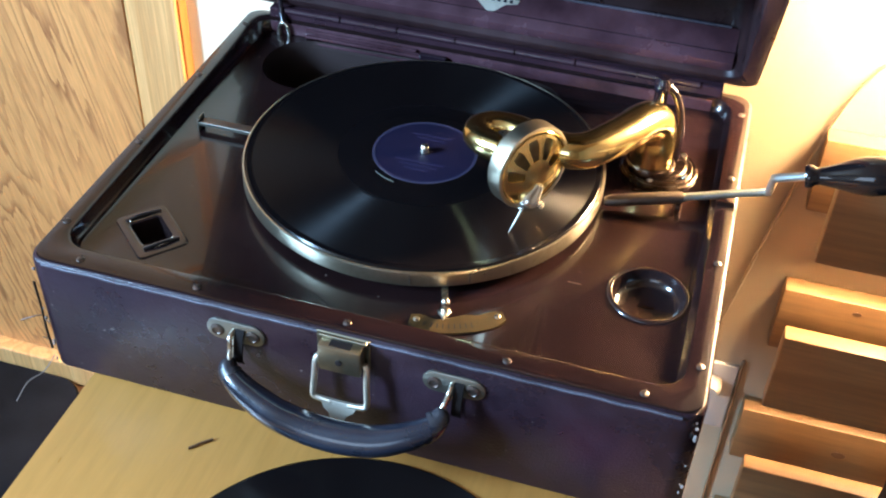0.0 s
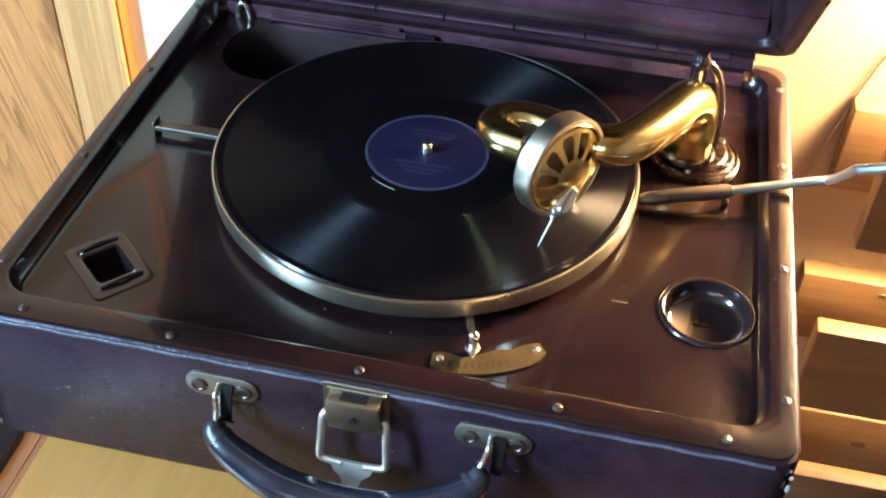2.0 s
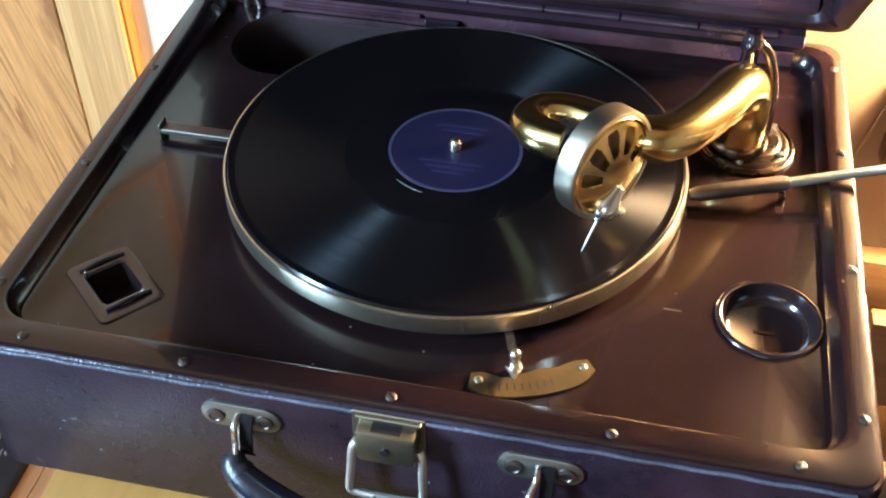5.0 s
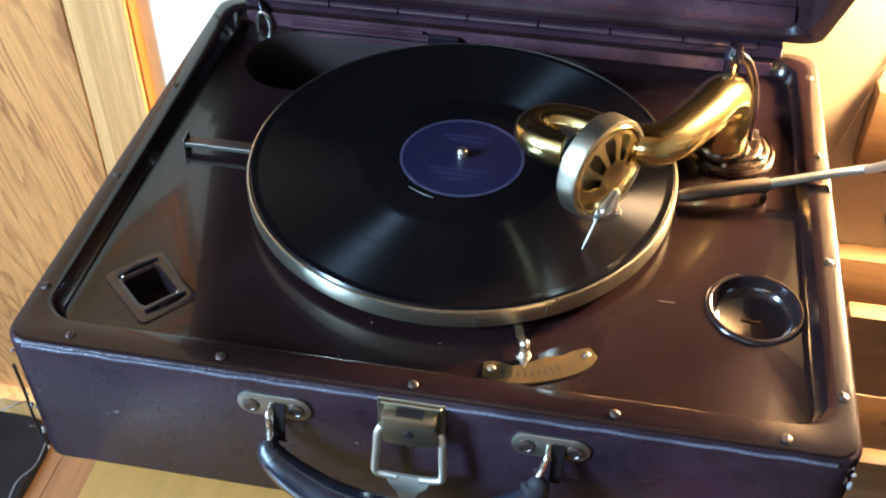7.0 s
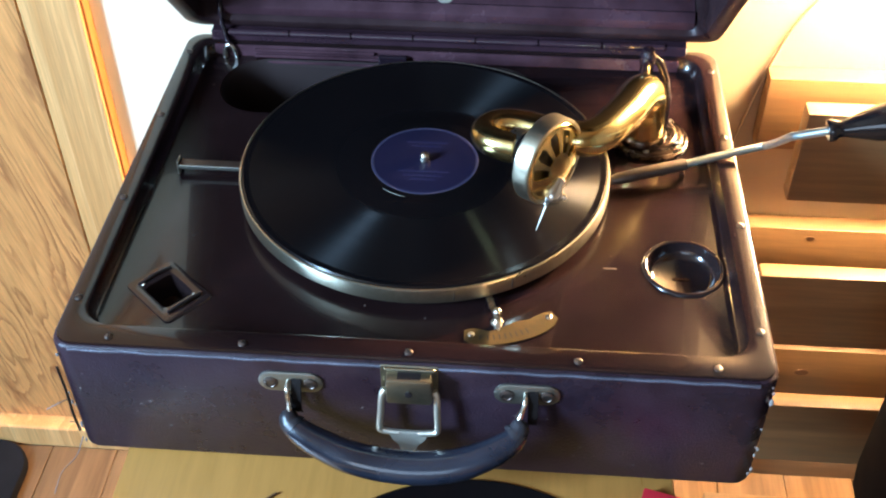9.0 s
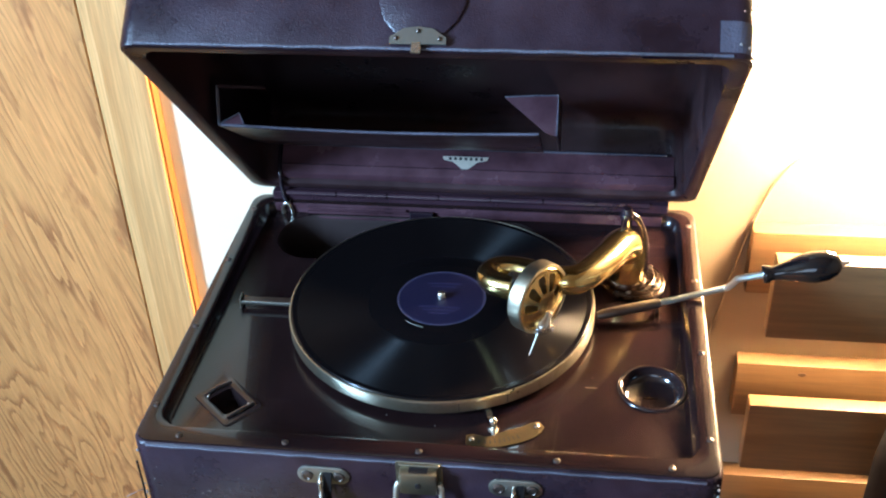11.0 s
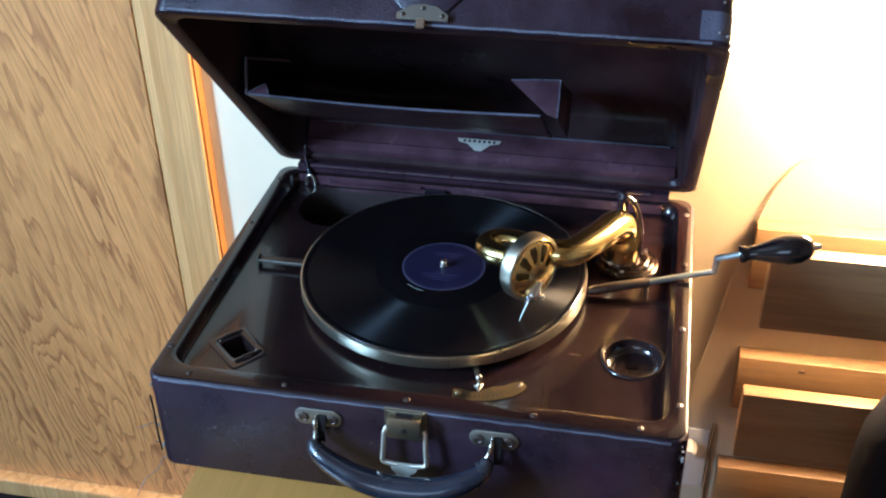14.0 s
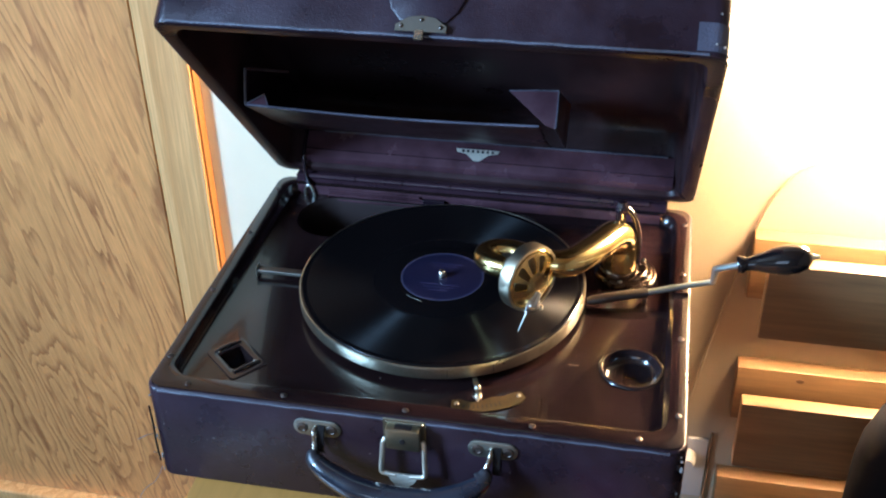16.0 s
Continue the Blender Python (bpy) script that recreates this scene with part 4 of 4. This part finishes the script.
tube(bm, smooth_path([(0.1800, 0.2046, 0.7208), (0.2090, 0.2130, 0.7247), (0.2350, 0.2204, 0.7278), tuple(E1), (0.2402, 0.2170, 0.7322), (0.2375, 0.1780, 0.7652), (0.2353, 0.1490, 0.7905), tuple(B1), (0.2375, 0.1415, 0.7970), (0.2520, 0.1306, 0.8095)], 6), 0.0028, 14)
gp("crank_rod", bm, STEEL, crank, "", 60)
gp("crank_clip", box_bm(0.1790, 0.1830, 0.2010, 0.2050, DECK_Z, 0.7160, 0.001, 2), BRONZE, crank, "", 35)
HB, HE = Vector((0.2501, 0.1306, 0.8091)), Vector((0.3080, 0.1332, 0.8215))
HM = Matrix.Translation(HB) @ axis_to(HE - HB)
hl = (HE - HB).length
bm = bmesh.new()
lathe(bm, [(0.0, 0.0), (0.0064, 0.0), (0.0072, 0.0015), (0.0072, 0.0040), (0.0056, 0.0060), (0.0055, 0.009), (0.0075, 0.017), (0.0108, 0.028), (0.0124, 0.037), (0.0119, 0.046), (0.0090, 0.0530), (0.0048, 0.0565), (0.0, 0.0570)], HM @ Matrix.Diagonal((1, 1, hl / 0.0585, 1)), 32, False)
hd = gp("grip", bm, BLACK_PAINT, crank, "glossy black turned wooden grip", 45)
bm = bmesh.new()
lathe(bm, [(0.0030, 0.0560), (0.0030, 0.0585), (0.0018, 0.0600), (0.0018, 0.0625), (0, 0.0630)], HM @ Matrix.Diagonal((1, 1, hl / 0.0585, 1)), 14, False)
gp("end_pin", bm, STEEL, hd, "", 45)

# ---- lock and handle on the front ----
lock = gp("lock_plate", box_bm(-0.0165, 0.0185, -0.0015, 0.0, 0.6935, 0.7190, 0.0006, 1), LOCK, None, "worn nickel case lock with a hanging hasp", 35)
gp("lock_body", box_bm(-0.0125, 0.0155, -0.0115, -0.0014, 0.6955, 0.7165, 0.0016, 2), LOCK, lock, "", 35)
gp("latch_slot", box_bm(-0.0055, 0.0085, -0.0098, -0.0040, 0.7160, 0.7168), DARK, lock, "", None)
gp("top_lip", box_bm(-0.0140, 0.0170, -0.0040, -0.0016, 0.7160, 0.7186, 0.0005, 1), LOCK, lock, "", 35)
bm = bmesh.new()
lathe(bm, [(0.0022, 0), (0.0022, 0.0008), (0.0012, 0.0010)], Matrix.Translation((0.0015, -0.0116, 0.7055)) @ axis_to((0, -1, 0)), 16)
gp("keyhole", bm, DARK, lock, "", 40)
for s in (-1, 1):
    bm = bmesh.new()
    tube(bm, smooth_path([(0.0015 + s * 0.0150, -0.0060, 0.7030), (0.0013 + s * 0.0168, -0.0072, 0.6985), (0.0010 + s * 0.0174, -0.0084, 0.6860), (0.0006 + s * 0.0182, -0.0094, 0.6715), (0.0005 + s * 0.0172, -0.0098, 0.6682), (0.0005 + s * 0.0140, -0.0099, 0.6672), (0.0005 + s * 0.006, -0.0100, 0.6665)], 5), 0.0021, 10, True)
    gp("hasp_wire", bm, PALE, lock, "", 60)
bm = bmesh.new()
out = [(-0.0125, 0.6685), (0.0135, 0.6685), (0.0105, 0.6630), (0.0065, 0.6600), (0.0045, 0.6555), (0.0005, 0.6535), (-0.0035, 0.6555), (-0.0055, 0.6600), (-0.0095, 0.6630)]
loft(bm, [[(x, -0.0092 - (0.668 - z) * 0.3, z) for x, z in out], [(x, -0.0108 - (0.668 - z) * 0.45, z) for x, z in out]], True, True, True)
gp("hasp_tongue", bm, PALE, lock, "", 50)

for s in (-1, 1):
    cx = s * 0.0725
    bm = bmesh.new()
    ov = [(x, y) for x, y in rrect(0.0200, 0.0085, 0.0084, 9)]
    loft(bm, [[(cx + x, 0.0002, 0.6985 + y) for x, y in ov], [(cx + x, -0.0012, 0.6985 + y) for x, y in ov], [(cx + x * 0.92, -0.0020, 0.6985 + y * 0.85) for x, y in ov]], True, True, True)
    pl = gp("handle_plate", bm, DULL, None, "oval tarnished plate holding the handle ring", 45)
    for r in (-1, 1):
        bm = bmesh.new()
        lathe(bm, [(0.0048, 0), (0.0046, 0.0010), (0.0030, 0.0016), (0.0026, 0.0010), (0.0, 0.0010)], Matrix.Translation((cx + r * 0.0122, -0.0019, 0.6985)) @ axis_to((0, -1, 0)), 20, False)
        gp("rivet", bm, SCREW, pl, "", 40)
    bm = bmesh.new()
    dx = -0.0045 if s > 0 else 0.0015
    tube(bm, smooth_path([(cx - 0.0005, -0.001, 0.7010), (cx - 0.001, -0.0075, 0.6990), (cx - 0.001 + 0.4 * dx, -0.0105, 0.6920), (cx - 0.001 + dx, -0.0150, 0.6850), (cx - 0.001 + dx, -0.0140, 0.6785), (cx - 0.001 + dx, -0.0080, 0.6785), (cx - 0.001 + 0.5 * dx, -0.0050, 0.6860), (cx, -0.0035, 0.6950)], 5), 0.0017, 10)
    gp("handle_ring", bm, NICKEL, pl, "", 60)
    strap = [(-0.0022, 0.7030), (-0.0062, 0.6985), (-0.0085, 0.6900), (-0.0098, 0.6820), (-0.0075, 0.6780)]
    bm = bmesh.new()
    loft(bm, [[(cx + 0.0010, y, z), (cx + 0.0070, y, z), (cx + 0.0070, y + 0.0014, z - 0.0006), (cx + 0.0010, y + 0.0014, z - 0.0006)] for y, z in strap], True, True, True)
    gp("strap", bm, STRAP, pl, "dark brown leather strap beside the ring", 50)
bm = bmesh.new()
hp_ = [(-0.0738, -0.0130, 0.6850, 0.0040), (-0.0724, -0.0158, 0.6812, 0.0060), (-0.0670, -0.0202, 0.6770, 0.0078), (-0.0530, -0.0262, 0.6722, 0.0092), (-0.0310, -0.0325, 0.6676, 0.0102), (0.0000, -0.0352, 0.6650, 0.0105), (0.0290, -0.0335, 0.6668, 0.0102), (0.0500, -0.0280, 0.6722, 0.0092), (0.0640, -0.0215, 0.6780, 0.0078), (0.0690, -0.0165, 0.6828, 0.0060), (0.0700, -0.0137, 0.6865, 0.0040)]
tube(bm, smooth_path(hp_, 7), None, 24)
hnd = gp("carry_handle", bm, HANDLE, None, "curved black leather carrying handle", 60)
for s in (-1, 1):
    bm = bmesh.new()
    bmesh.ops.create_uvsphere(bm, u_segments=12, v_segments=8, radius=0.0027 if s > 0 else 0.0019, matrix=Matrix.Translation((s * 0.0535 - 0.0015, -0.0290, 0.6790)) @ Matrix.Diagonal((1, 0.8, 0.8, 1)))
    gp("stud", bm, DULL, hnd, "", 60)
    bm = bmesh.new()
    ex, ez = (0.0702, 0.0025) if s > 0 else (-0.0740, 0.0)
    tube(bm, smooth_path([(ex - s * 0.0055, -0.0192, 0.6780 + ez, 0.0077), (ex - s * 0.0022, -0.0168, 0.6804 + ez, 0.0068), (ex - s * 0.0004, -0.0136, 0.6842 + ez, 0.0050), (ex + s * 0.0004, -0.0124, 0.6856 + ez, 0.0028)], 4), None, 16)
    gp("worn_tip", bm, RUBBED, hnd, "rubbed pale leather end", 60)

# ---- lid ----
LH = 0.088
bm = bmesh.new()
ly = -CD / 2 + 0.001


def ll(d, z, r):
    return lift(rrect(CW - d, CD / 2 - d, max(r, 0.002), 8, 0, ly), z)


loft(bm, [ll(0.0105, 0.0025, 0.012), ll(0.003, 0.0, 0.013), ll(0.0006, 0.0006, 0.014), ll(0, 0.003, 0.014), ll(0, LH - 0.006, 0.014), ll(0.0018, LH - 0.0016, 0.014), ll(0.006, LH, 0.012)], True, False, True)
lid = gp("lid", bm, LEATHER, None, "raised maroon leatherette lid, half open", 40, HINGE)
# the lid's rubbed edge, in the same highlight-tinted colour
bm = bmesh.new()
tube(bm, [(x, -CD + 0.0012 + 0.0003 * math.sin(x * 190), 0.0016 + 0.0002 * math.sin(x * 150)) for x in [-0.207 + 0.414 * i / 60 for i in range(61)]], 0.0012, 8)
gp("worn_edge_shine", bm, WORN_SHINE, lid, "pale rubbed lower edge", 60, HINGE)
bm = bmesh.new()
loft(bm, [ll(0.0030, -0.0004, 0.013), ll(0.0100, -0.0006, 0.014), ll(0.0135, 0.0015, 0.016), ll(0.0150, 0.008, 0.018), ll(0.0165, LH - 0.020, 0.022), ll(0.024, LH - 0.0105, 0.022), ll(0.034, LH - 0.0075, 0.020)], True, False, True)
lining = gp("lid_lining", bm, LEATHER_IN, lid, "dark glossy lid lining", 40, HINGE)
bm = bmesh.new()
prof = [(-0.0150, 0.006), (-0.0190, 0.0075), (-0.0215, 0.0100), (-0.0222, 0.0185), (-0.0205, 0.0200), (-0.0198, 0.0355), (-0.0205, 0.0385), (-0.0200, 0.0400), (-0.0150, 0.0408)]
loft(bm, [[(x, y, z) for y, z in prof] for x in (-0.190, -0.188, 0.195, 0.199)], False)
gp("horn_ledge", bm, LEDGE, lining, "purple-brown moulded ledge above the hinge", 30, HINGE)
# highlight on the ledge's top edge, modelled as a paler tube
bm = bmesh.new()
tube(bm, [(-0.172, -0.0205, 0.0405), (-0.05, -0.0207, 0.0402), (0.08, -0.0207, 0.0402), (0.192, -0.0205, 0.0405)], 0.0013, 8)
gp("ledge_highlight", bm, PATCH, lining, "pale line for the highlight on the ledge's upper edge", 60, HINGE)
em = [(-0.0230, 0.0085), (0.0230, 0.0085), (0.0215, 0.0050), (0.012, 0.0030), (0.0035, -0.0040), (0.0, -0.0052), (-0.0035, -0.0040), (-0.012, 0.0030), (-0.0215, 0.0050)]
bm = bmesh.new()
loft(bm, [[(x - 0.004, -0.0196, 0.0240 + z) for x, z in em], [(x - 0.004, -0.0210, 0.0240 + z) for x, z in em]], True, True, True)
emb = gp("emblem", bm, PALE, lid, "small winged silver emblem plate", 40, HINGE)
for k in range(7):
    gp("print_bar", box_bm(-0.0205 + 0.0052 * k, -0.0178 + 0.0052 * k, -0.02125, -0.0209, 0.0288, 0.0315), DARK, emb, "", None, HINGE)
# piano hinge
gp("hinge_leaf", box_bm(-0.200, 0.196, CD - 0.0110, CD + 0.0010, 0.7190, 0.7285, 0.0008, 1), HINGE_PAINT, lid, "", 35)
for k in range(7):
    bm = bmesh.new()
    x0 = -0.185 + 0.0520 * k
    tube(bm, [(x0, CD - 0.0095, 0.7270), (x0 + 0.0505, CD - 0.0095, 0.7270)], 0.0030, 12)
    gp("hinge_knuckle", bm, HINGE_PAINT, lid, "", 60)
# record pocket inside the lid
bm = bmesh.new()
xs = [-0.198 + 0.272 * i / 16 for i in range(17)]
edge = [(-0.187 + 0.004 * math.sin(math.pi * i / 16), 0.0015 - 0.0015 * math.sin(math.pi * i / 16)) for i in range(17)]
loft(bm, [[(x, y, z) for x, (y, z) in zip(xs, edge)], [(x, y - 0.0008, z - 0.0014) for x, (y, z) in zip(xs, edge)], [(x, -0.110, 0.0150) for x in xs], [(x, -0.048, 0.0310) for x in xs], [(x, -0.048, 0.0335) for x in xs], [(x, -0.110, 0.0175) for x in xs], [(x, y + 0.0004, z + 0.0020) for x, (y, z) in zip(xs, edge)], [(x, y, z) for x, (y, z) in zip(xs, edge)]], False)
pocket = gp("record_pocket", bm, LEATHER_IN, lid, "dark leatherette record pocket in the lid", 40, HINGE)
# stitched piping, its highlight put in as a lighter colour
bm = bmesh.new()
tube(bm, [(x, y - 0.0006, z + 0.0002) for x, (y, z) in zip(xs, edge)], 0.0012, 8)
gp("piping", bm, PATCH, pocket, "stitched purple pocket edge, paler for its highlight", 60, HINGE)


def sheet(pts, thick, n):
    bm = bmesh.new()
    nn = Vector(n).normalized() * thick
    loft(bm, [[Vector(p) for p in pts], [Vector(p) + nn for p in pts]], True, True, True)
    return bm


gp("gusset", sheet([(0.044, -0.186, 0.0335), (0.0885, -0.193, 0.0335), (0.0885, -0.186, 0.0005), (0.080, -0.186, 0.003)], 0.0014, (0, -1, 0)), LEDGE, pocket, "folded triangular gusset", 30, HINGE)
gp("gusset", sheet([(-0.199, -0.186, 0.0020), (-0.178, -0.186, 0.0030), (-0.183, -0.186, 0.0130)], 0.0014, (0, -1, 0)), LEDGE, pocket, "", 30, HINGE)
gp("pocket_end", sheet([(0.0885, -0.187, 0.0005), (0.0885, -0.192, 0.0335), (0.0885, -0.05, 0.079), (0.0885, -0.05, 0.031)], 0.0012, (1, 0, 0)), LEATHER_IN, pocket, "", 30, HINGE)
gp("pocket_end", sheet([(-0.1995, -0.187, 0.0005), (-0.1995, -0.205, 0.0300), (-0.1995, -0.05, 0.079), (-0.1995, -0.05, 0.031)], 0.0012, (1, 0, 0)), LEATHER, pocket, "", 30, HINGE)
gp("retainer_bar", box_bm(-0.199, -0.157, -0.206, -0.202, 0.0290, 0.0315, 0.0008, 1), LEATHER_IN, pocket, "", 40, HINGE)

for pts in ([(0.044, -0.1872, 0.0337), (0.066, -0.191, 0.0340), (0.0888, -0.1945, 0.0337), (0.0890, -0.191, 0.018), (0.0888, -0.1875, 0.0010)], [(-0.1995, -0.188, 0.0010), (-0.2000, -0.197, 0.0160), (-0.1995, -0.206, 0.0300)], [(-0.199, -0.1878, 0.0022), (-0.183, -0.1878, 0.0130), (-0.178, -0.1878, 0.0030)]):
    bm = bmesh.new()
    tube(bm, pts, 0.0008, 6)
    gp("edge_binding", bm, PATCH, pocket, "pale rubbed binding of the pocket", 60, HINGE)

# catch and tab on the lid's front
fy = -CD + 0.001
bm = bmesh.new()
tab = [(-0.034, LH - 0.012), (-0.033, 0.034), (-0.029, 0.022), (-0.021, 0.013), (-0.004, 0.0100), (0.014, 0.013), (0.022, 0.022), (0.027, 0.034), (0.028, LH - 0.012)]
loft(bm, [[(x, fy - 0.0002, z) for x, z in tab], [(x, fy - 0.0018, z) for x, z in tab], [(-0.003 + (x + 0.003) * 0.95, fy - 0.0026, 0.04 + (z - 0.04) * 0.95) for x, z in tab]], True, True, True)
flap = gp("leather_tab", bm, LEATHER, lid, "rounded leather tab over the catch", 40, HINGE)
bm = bmesh.new()
pl = [(-0.0235, 0.0035), (0.0155, 0.0035), (0.0155, 0.0085), (0.006, 0.0150), (-0.004, 0.0165), (-0.014, 0.0150), (-0.0235, 0.0085)]
loft(bm, [[(x, fy - 0.0024, z) for x, z in pl], [(x, fy - 0.0040, z) for x, z in pl]], True, True, True)
catch = gp("catch_plate", bm, DULL, lid, "small pale metal catch plate", 35, HINGE)
for x, z in ((-0.019, 0.0075), (0.011, 0.0075), (-0.004, 0.0130)):
    bm = bmesh.new()
    bmesh.ops.create_uvsphere(bm, u_segments=10, v_segments=6, radius=0.0018, matrix=Matrix.Translation((x, fy - 0.004, z)))
    gp("rivet", bm, SCREW, catch, "", 60, HINGE)
gp("catch_hook", box_bm(-0.0085, -0.0015, fy - 0.0045, fy - 0.0015, -0.0030, 0.0052, 0.0006, 1), NICKEL, catch, "", 35, HINGE)
# worn patch on the lid's corner
bm = bmesh.new()
cap = rrect(CW + 0.0010, CD / 2 + 0.0010, 0.015, 8, 0, ly)[-8:]
cap = [(0.198, cap[0][1]), *cap, (cap[-1][0], fy + 0.032)]
loft(bm, [[(x, y, z) for x, y in cap] for z in (0.0035, 0.007, 0.022, 0.0260)], False)
gp("corner_patch", bm, PATCH, lid, "worn grey leather corner patch", 60, HINGE)
for k in range(9):
    a = rnd.uniform(-1.5, 0.1)
    bm = bmesh.new()
    bmesh.ops.create_icosphere(bm, subdivisions=1, radius=rnd.uniform(0.0006, 0.0013), matrix=Matrix.Translation((CW - 0.013 + 0.015 * math.cos(a), fy + 0.013 + 0.015 * math.sin(a), rnd.uniform(0.0015, 0.045))))
    gp("fray", bm, THREAD, lid, "", None, HINGE)
bm = bmesh.new()
bmesh.ops.create_uvsphere(bm, u_segments=12, v_segments=8, radius=0.0035, matrix=Matrix.Translation((-CW - 0.001, -0.012, 0.0085)))
gp("side_stud", bm, NICKEL, lid, "small metal stud on the lid's side", 60, HINGE)
# stay
h0 = HINGE @ Vector((-0.194, -0.016, 0.045))
bm = bmesh.new()
tube(bm, smooth_path([tuple(h0), (-0.1905, 0.3560, 0.752), (-0.1890, 0.3510, 0.730), (-0.1840, 0.3450, 0.7190)], 6), 0.0022, 10)
stay = gp("lid_stay", bm, BLACK_GLOSS, lid, "black curved lid stay ending in a bright ring", 60)
bm = bmesh.new()
ringp = [(-0.1835 + 0.0048 * math.sin(2 * math.pi * i / 20), 0.3430, 0.7085 + 0.0120 * math.cos(2 * math.pi * i / 20)) for i in range(21)]
tube(bm, ringp, 0.0021, 8, False)
gp("stay_ring", bm, NICKEL, stay, "", 60)
